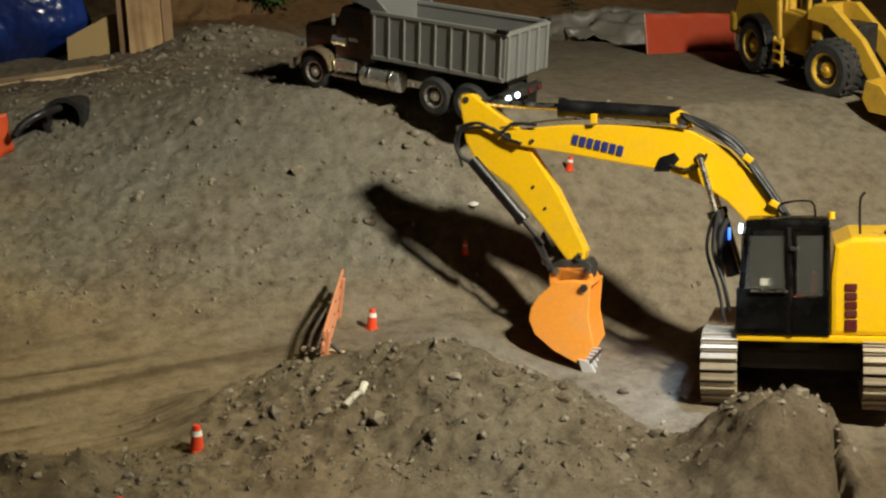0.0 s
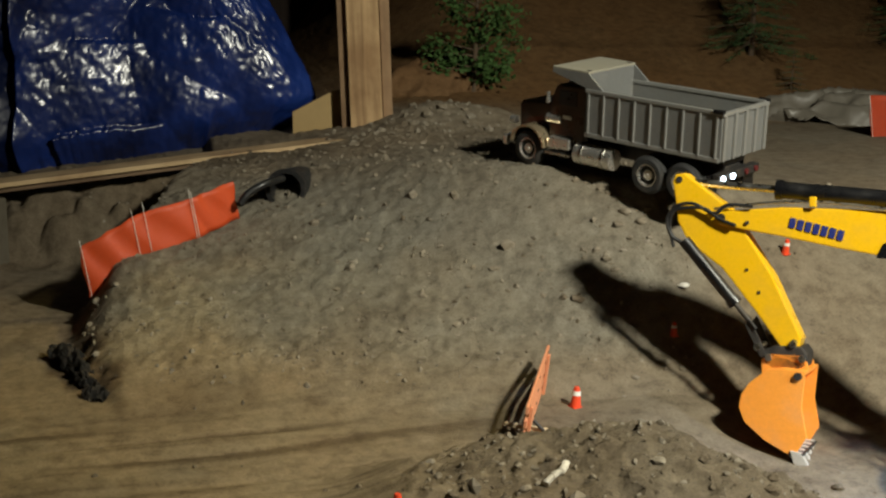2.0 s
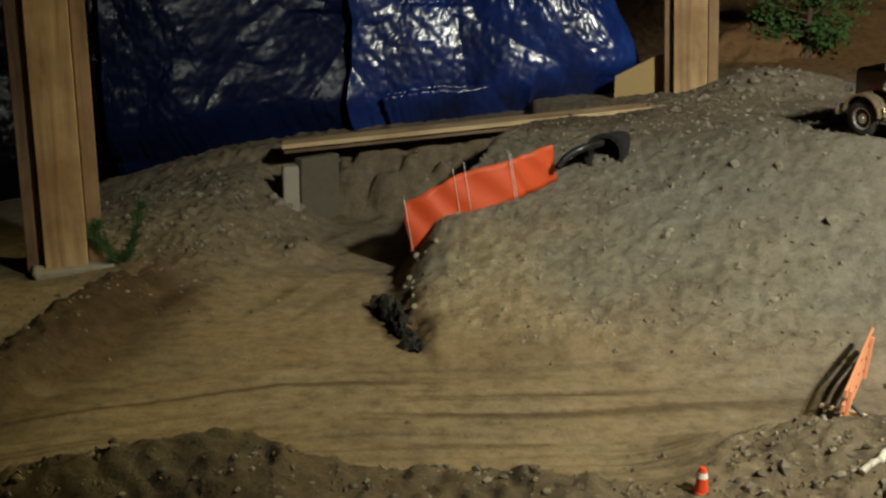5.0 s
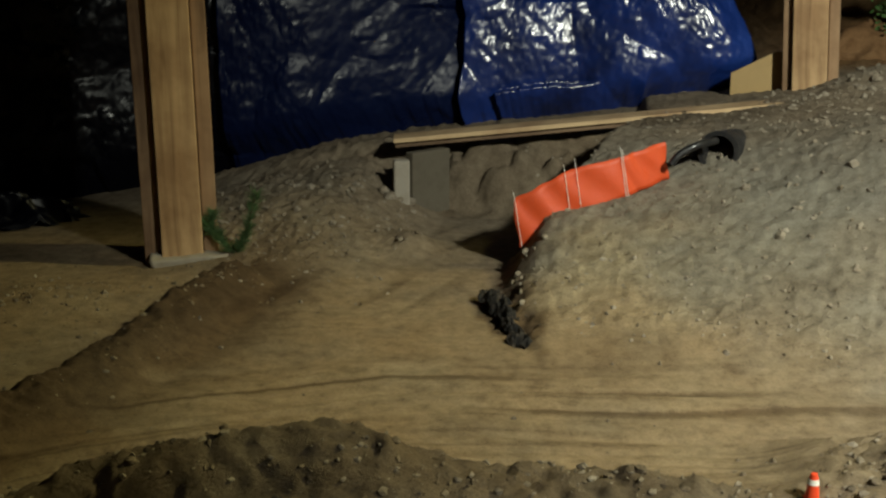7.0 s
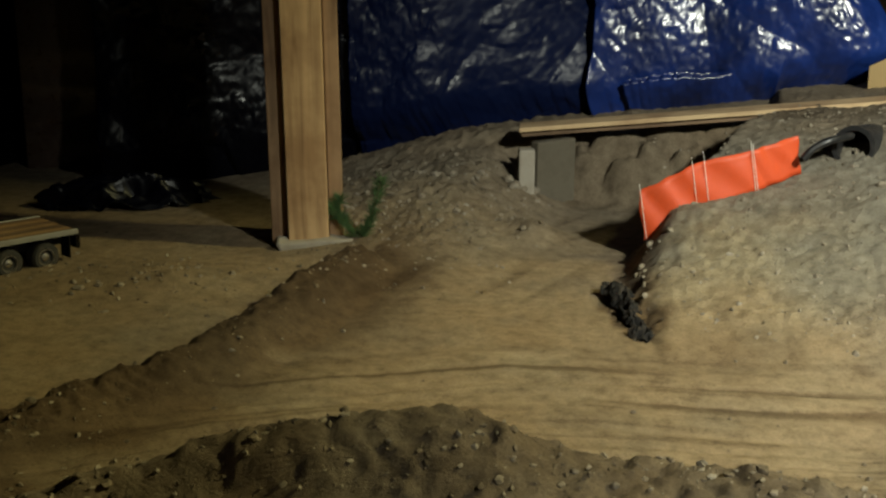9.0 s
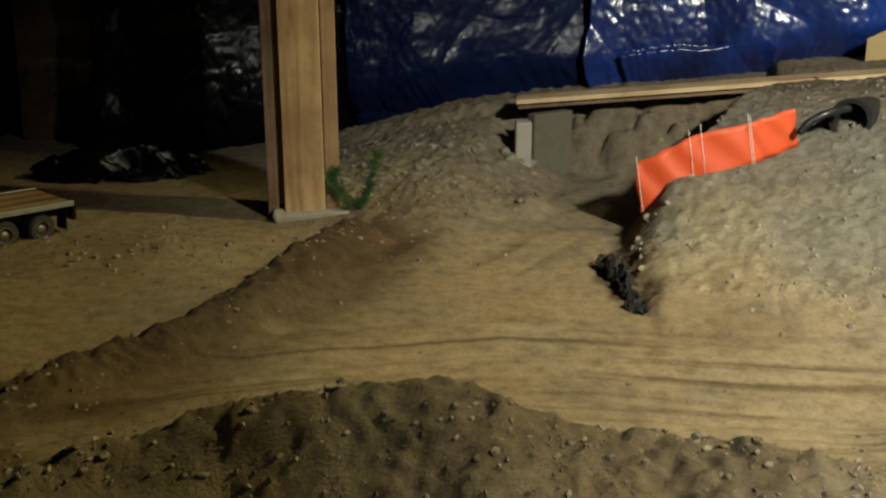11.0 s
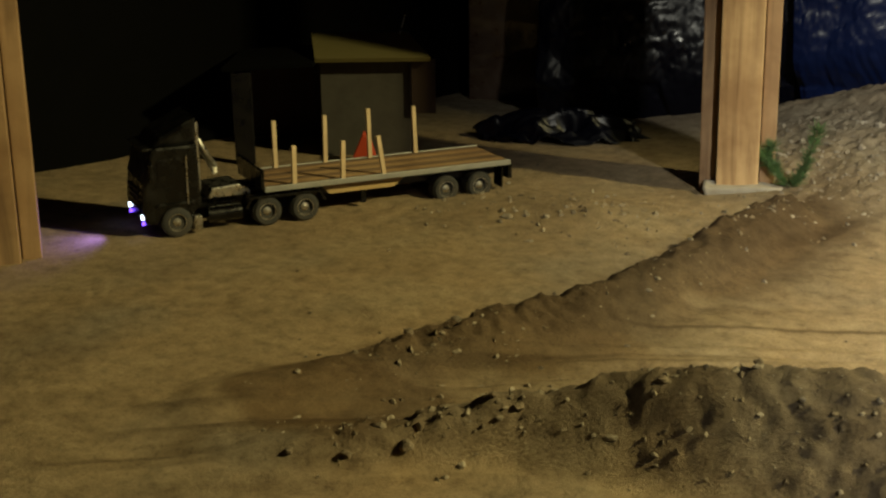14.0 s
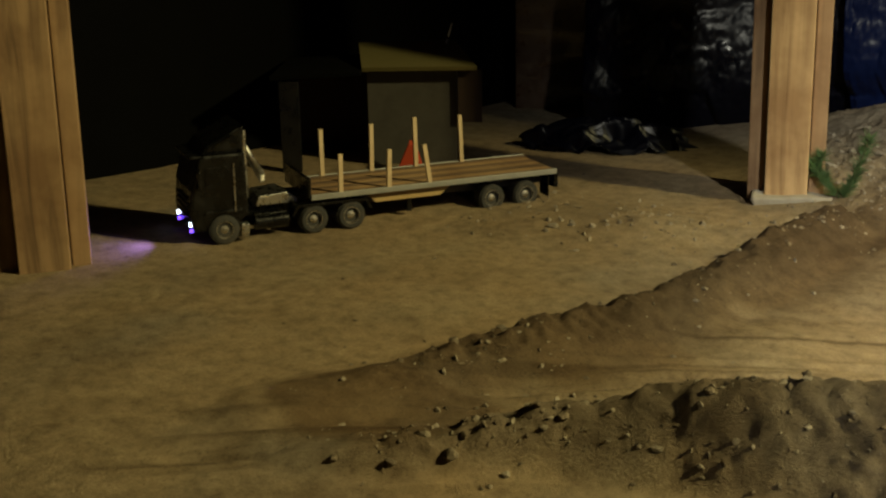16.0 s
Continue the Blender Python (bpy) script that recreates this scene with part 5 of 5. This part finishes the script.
def scatter(name, n, spots, mat, sizes, seed, label):
    """Loose grit: one mesh of many small low stones, thrown over parts of the plan."""
    rng = np.random.default_rng(seed)
    base = stone_mesh(1, seed, .6, .75, 1)
    bv = np.array([v.co for v in base.verts])
    bf = np.array([[v.index for v in f.verts] for f in base.faces])
    base.free()
    P = []
    tot = sum(s[-1] for s in spots)
    for x0, x1, y0, y1, share in spots:
        k = int(n * share / tot)
        P.append(np.stack([rng.uniform(x0, x1, k), rng.uniform(y0, y1, k)], 1))
    P = np.concatenate(P)
    keep = rng.random(len(P)) < .12 + .88 * looseness(P[:, 0], P[:, 1])
    P = P[keep]
    Z = ground_z(P[:, 0], P[:, 1])
    R = sizes[0] + (sizes[1] - sizes[0]) * rng.random(len(P)) ** 3.2
    A, S = rng.uniform(0, 6.28, len(P)), rng.uniform(.4, 1.5, (len(P), 3))
    v = bv[None] * S[:, None] * R[:, None, None]
    c, s = np.cos(A)[:, None], np.sin(A)[:, None]
    v = np.stack([v[..., 0] * c - v[..., 1] * s, v[..., 0] * s + v[..., 1] * c, v[..., 2]], -1)
    v = v + np.stack([P[:, 0], P[:, 1], Z + R * .08], 1)[:, None]
    f = (bf[None] + (np.arange(len(P)) * len(bv))[:, None, None]).reshape(-1, 3)
    me = bpy.data.meshes.new(name)
    me.from_pydata(v.reshape(-1, 3).tolist(), [], f.tolist())
    me.materials.append(mat)
    return tagged(new(name, me), label, "gravel", kind="stuff")


HEAPS = [(-.35, 1.3, 2.6, 4.5, 7), (.2, 1.5, 1.55, 2.2, 4), (-1.4, .3, 1.35, 2.0, 3.5), (-1.6, -.9, 1.5, 3.1, .8), (-1.5, -.6, 3.0, 4.2, 3), (1.0, 2.4, 1.7, 3.6, 1.2), (-2.0, -1.2, 2.65, 3.2, 3)]
scatter("pale_gravel", 11000, HEAPS, PEBBLE, (.0014, .0085), 5, "pale gravel scattered over the heaped soil")
scatter("soil_crumbs", 7000, [(*HEAPS[0][:4], 1.5), *HEAPS[1:]], CLOD, (.0016, .0075), 6, "dark soil crumbs scattered over the mounds")
scatter("broken_stone", 330, [(.3, 1.2, 1.55, 2.2, 1.2), (.5, 1.1, 4.2, 4.6, 2.2), (1.05, 1.3, 2.95, 3.3, 1.2), (-1.3, -.65, 3.3, 4.2, 2), (-.1, .9, 3.0, 4.0, 1.5)], PEBBLE, (.004, .019), 9, "pale broken stone lying in the loose soil")
scatter("road_grit", 900, [(-1.8, 1.0, 1.6, 3.2, 1), (-2.3, -1.1, 1.7, 3.4, .6), (1.0, 2.6, 2.2, 4.2, .8)], CLOD, (.0018, .006), 7, "fine grit on the rolled road")

bm = bmesh.new()
tube(bm, bow([(0, 0, 0), (.025, .002, .002), (.05, -.001, .0), (.076, .003, .002)]), .0062, 12)
for v in bm.verts:
    v.co += .0025 * Vector(noise.noise_vector(v.co * 90))
solid("birch_stick", bm, BIRCH, "short white birch stick lying on the mound", "stick", m=spin((.592, 1.925, gz(.61, 1.935) + .007), 42, -10))


# ---- black crumpled sheet in the washed-out edge of the hill ----
def crumple(name, at, size, yaw, mat, label, category, seed, fold=.35, res=46, tilt=0):
    n = res
    U, V = np.meshgrid(np.linspace(-1, 1, n), np.linspace(-1, 1, n))
    X, Y = U * size[0] / 2, V * size[1] / 2
    edge = 1 + .25 * fbm(U, V, 2.2, 3, seed)
    X, Y = X * edge, Y * edge
    dome = np.maximum(0, 1 - (U ** 2 + V ** 2) * .75)
    Z = size[2] * (dome * .75 + fold * (1 - 2 * np.abs(fbm(U, V, 1.8, 4, seed + 7))) * (.3 + dome))
    co = np.stack([X, Y, Z], -1).reshape(-1, 3)
    i = (np.arange(n - 1)[:, None] * n + np.arange(n - 1)).ravel()
    q = np.stack([i, i + 1, i + n + 1, i + n], -1)
    mid = co[q].mean(1)
    keep = (mid[:, 0] / (size[0] / 2)) ** 2 + (mid[:, 1] / (size[1] / 2)) ** 2 < 1.05
    me = bpy.data.meshes.new(name)
    me.from_pydata(co.tolist(), [], q[keep].tolist())
    me.materials.append(mat)
    for p in me.polygons:
        p.use_smooth = True
    ob = new(name, me)
    ob.matrix_world = spin(at, yaw, 0, tilt)
    th = ob.modifiers.new("thickness", "SOLIDIFY")
    th.thickness = .002
    return tagged(ob, label, category)


for k, (x, y, z, w, n, yaw) in enumerate(((-.315, 3.13, .012, .09, .10, 60), (-.295, 3.05, .018, .07, .13, 10), (-.268, 2.97, .014, .055, .12, 25), (-.245, 2.89, .006, .05, .11, 32), (-.222, 2.81, .002, .05, .07, 70))):
    crumple("black_plastic_scrap", (x, y, z - .002), (w * .9, n, .016), yaw, SCRAP, "ragged black plastic scrap showing in the washed-out hill edge", "plastic", 3 + 5 * k, 1.0, 34, 10)
crumple("plastic_sheet", (-2.06, 3.80, -.01), (.66, .22, .085), 22, TARP_DEEP_SHADE, "dark crumpled plastic sheeting heaped on the ground", "plastic", 9, .6, 70)
crumple("grey_plastic_sheet", (2.93, 5.12, .35), (1.0, .5, .12), -30, GREY_PLASTIC, "dusty grey plastic sheeting heaped on the bank", "plastic", 12, .5, 70)
crumple("brown_mound", (1.08, 5.6, .38), (.75, .5, .26), 0, BROWN, "smooth brown heap behind the post", "mound", 15, .15, 50)


# ---- trees ----
def fir_tree(at, h, spread, label, tiers=9, seed=1, z=None, bare=.12):
    rnd = random.Random(seed)
    root = thing("fir_tree", Matrix.Translation((*at, (gz(*at) if z is None else z) - .01)), label, "tree", "small fir trees")
    bm = bmesh.new()
    rod(bm, (0, 0, 0), (0, 0, h), spread * .05, spread * .012, 8)
    for t in range(tiers):
        k = bare + (1 - bare) * t / tiers
        for j in range(8):
            a, ln = rnd.uniform(0, 6.28), spread * (1 - k) * rnd.uniform(.75, 1.1) + .01
            rod(bm, (0, 0, h * k), (ln * math.cos(a) * .9, ln * math.sin(a) * .9, h * k - ln * .12), .0025, .001, 5)
    part("trunk", bm, BARK, root, "thin brown trunk with twigs")
    bm = bmesh.new()
    for t in range(tiers):
        k = bare + (1 - bare) * t / tiers
        for j in range(11):
            a, ln = rnd.uniform(0, 6.28), spread * (1 - k) * rnd.uniform(.7, 1.12) + .012
            d = Vector((math.cos(a), math.sin(a), -.18 + rnd.uniform(-.1, .12)))
            o = Vector((0, 0, h * k))
            for q in range(int(8 + ln * 90)):
                u = rnd.uniform(.15, 1)
                p = o + d * ln * u
                e = (d * .6 + Vector((rnd.uniform(-1, 1), rnd.uniform(-1, 1), rnd.uniform(-.5, .7)))).normalized() * spread * rnd.uniform(.07, .13)
                w = e.orthogonal().normalized() * spread * .009
                bm.faces.new([bm.verts.new(p - w), bm.verts.new(p + w), bm.verts.new(p + e)])
    part("crown", bm, GREEN, root, "dark green needles", smooth=False)
    return root


fir_tree((2.82, 5.9), .62, .34, "dark green model fir tree on the brown bank", 11, 3)
fir_tree((2.84, 5.48), .2, .10, "small dark green fir sapling", 7, 4)
fir_tree((3.75, 6.0), .55, .28, "dark green model fir tree on the brown bank", 9, 5)


def fir_sprigs():
    rnd = random.Random(8)
    root = thing("fir_sprig", Matrix.Translation((-1.115, 3.40, gz(-1.115, 3.40) - .005)) @ Matrix.Scale(1.25, 4), "small green fir sprig planted beside the timber post", "plant")
    stems = [[(0, 0, 0), (-.03, 0, .03), (-.075, 0, .075), (-.145, -.01, .125)], [(0, 0, 0), (.02, 0, .03), (.04, 0, .09), (.055, 0, .15)], [(-.03, 0, .03), (-.06, .01, .055), (-.05, .01, .095)]]
    for st in stems:
        bm = bmesh.new()
        pts = bow(st, 8)
        tube(bm, pts, .003, 6)
        s = part("stem", bm, BARK, root)
        bm = bmesh.new()
        for k in range(520):
            u = rnd.uniform(.12, 1)
            p = pts[int(u * (len(pts) - 1))] + Vector((rnd.uniform(-.004, .004), rnd.uniform(-.004, .004), rnd.uniform(-.004, .004)))
            d = (pts[-1] - pts[0]).normalized()
            e = (d * .7 + Vector((rnd.uniform(-1, 1), rnd.uniform(-1, 1), rnd.uniform(-.8, .9)))).normalized() * rnd.uniform(.018, .034)
            w = e.orthogonal().normalized() * .0012
            bm.faces.new([bm.verts.new(p - w), bm.verts.new(p + w), bm.verts.new(p + e)])
        part("needles", bm, LEAF if st is stems[0] else GREEN, s, "green needles", smooth=False)


fir_sprigs()


def leafy_tree(at, h, spread, seed, label):
    rnd = random.Random(seed)
    root = thing("leafy_tree", Matrix.Translation((*at, gz(*at) - .02)), label, "tree")
    bm = bmesh.new()
    rod(bm, (0, 0, 0), (.01, 0, h * .7), .016, .007, 10)
    tips = []
    for k in range(26):
        a, z0 = rnd.uniform(0, 6.28), h * rnd.uniform(.08, .68)
        ln = spread * rnd.uniform(.5, 1)
        p = Vector((ln * math.cos(a), ln * math.sin(a), z0 + ln * rnd.uniform(.0, .55)))
        rod(bm, (0, 0, z0), p, .005, .0018, 6)
        tips.append((Vector((0, 0, z0)), p))
    part("trunk", bm, BARK, root, "brown trunk with limbs")
    bm = bmesh.new()
    for o, p in tips:
        for k in range(75):
            u = rnd.uniform(.3, 1.08)
            c = o.lerp(p, u) + Vector((rnd.gauss(0, .03), rnd.gauss(0, .03), rnd.gauss(0, .026)))
            e = Vector((rnd.uniform(-1, 1), rnd.uniform(-1, 1), rnd.uniform(-.8, .5))).normalized() * rnd.uniform(.018, .036)
            w = e.orthogonal().normalized() * e.length * .32
            bm.faces.new([bm.verts.new(c), bm.verts.new(c + e * .5 + w), bm.verts.new(c + e), bm.verts.new(c + e * .5 - w)])
    part("crown", bm, LEAF, root, "bright and dark green leaves", smooth=False)


leafy_tree((1.27, 5.45), .62, .22, 4, "leafy green model tree on the brown bank")

# ---- odds and ends at the back ----
bm = bmesh.new()
prism(bm, [(-.10, -.05), (.10, -.05), (.10, .14), (.05, .13), (-.10, .05)], -.012, .012, .002)
solid("plywood_offcut", bm, TAN_WALL, "pale plywood offcut leaning at the foot of the post", "board", m=spin((.50, 4.78, .40), -6), smooth=False)
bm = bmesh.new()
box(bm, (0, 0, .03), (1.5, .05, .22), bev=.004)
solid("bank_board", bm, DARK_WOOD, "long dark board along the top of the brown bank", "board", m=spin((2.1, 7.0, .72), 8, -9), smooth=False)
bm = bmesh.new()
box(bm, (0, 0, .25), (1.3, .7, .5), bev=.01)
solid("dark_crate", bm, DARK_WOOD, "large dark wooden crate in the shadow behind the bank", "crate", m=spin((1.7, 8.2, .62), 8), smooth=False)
bm = bmesh.new()
box(bm, (0, 0, .6), (3.2, .06, 1.6), bev=.004)
solid("board_screen", bm, TAN_WALL, "tan board screen standing behind the bank", "board", m=spin((4.6, 8.6, .5), -14), smooth=False)


# ---- little shed behind the lorry ----
def toy_shed():
    root = thing("toy_shed", spin((-2.535, 3.255, -.01), 34), "dim grey model shed with mossy yellow roof and dark doorway", "shed")
    w, d, h = .30, .30, .333
    bm = bmesh.new()
    box(bm, (.0, .0, h / 2), (w, .02, h), bev=.002)
    part("wall", bm, SHED_WALL, root, "grey board side wall", smooth=False)
    bm = bmesh.new()
    box(bm, (w / 2 - .01, d / 2, h / 2), (.02, d, h), bev=.002)
    part("wall", bm, SHED_WALL, root, smooth=False)
    # pale jamb in dim light, darkened by its colour
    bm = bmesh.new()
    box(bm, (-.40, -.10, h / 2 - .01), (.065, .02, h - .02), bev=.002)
    part("door_jamb", bm, BLACK, root, "door jamb, its dimness put into a black colour", smooth=False)
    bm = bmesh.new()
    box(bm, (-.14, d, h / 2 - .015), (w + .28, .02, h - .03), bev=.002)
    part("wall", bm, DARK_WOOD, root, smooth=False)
    bm = bmesh.new()
    lo = [bm.verts.new(p) for p in ((-w / 2 - .01, -.06, h), (w / 2 + .07, -.06, h), (w / 2 - .01, .24, h + .045), (-w / 2 - .05, .24, h + .045))]
    up = [bm.verts.new(v.co + Vector((0, -.006, .014))) for v in lo]
    bm.faces.new(lo[::-1]), bm.faces.new(up)
    for k in range(4):
        bm.faces.new((lo[k], lo[(k + 1) % 4], up[(k + 1) % 4], up[k]))
    part("roof", bm, SHED_ROOF, root, "mossy yellow-green roof slope", smooth=False)
    # the slope turned from the light, its shade given as black
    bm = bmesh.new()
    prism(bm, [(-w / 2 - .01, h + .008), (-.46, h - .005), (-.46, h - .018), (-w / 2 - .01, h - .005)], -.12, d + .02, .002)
    part("roof", bm, SHADE_BLACK, root, "unlit roof slope over the doorway, shade coloured in as black", smooth=False)
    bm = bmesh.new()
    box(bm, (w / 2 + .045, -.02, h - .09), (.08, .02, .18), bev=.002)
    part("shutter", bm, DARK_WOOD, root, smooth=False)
    bm = bmesh.new()
    rod(bm, (.10, .2, h + .02), (.13, .22, h + .12), .003, seg=8)
    part("aerial", bm, STEEL, root)


toy_shed()
bm = bmesh.new()
prism(bm, [(-.045, 0), (.045, 0), (.02, .09), (.0, .1)], -.03, .03, .003)
solid("orange_tent", bm, RED_BARRIER, "small orange triangular marker standing before the shed", "marker", m=spin((-2.47, 3.15, 0), 34), smooth=False)
# two added panels: the unlit space past the yard, set as plain black
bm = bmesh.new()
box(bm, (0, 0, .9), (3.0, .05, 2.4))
solid("black_screen", bm, SHADE_BLACK, "added black panel standing in for the darkness behind the flatbed yard", "screen", m=spin((-3.6, 4.2, -.1), 38), smooth=False)
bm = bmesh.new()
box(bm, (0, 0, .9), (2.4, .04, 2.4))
solid("black_curtain", bm, SHADE_BLACK, "added black panel standing in for the darkness close behind the lorry", "screen", m=spin((-3.16, 3.2, -.1), 78), smooth=False)
bm = bmesh.new()
box(bm, (0, 0, .5), (.55, .04, 1.1), bev=.004)
solid("brown_door_panel", bm, MAROON, "dim brown wooden panel behind the shed", "board", m=spin((-2.55, 4.42, 0), 30), smooth=False)
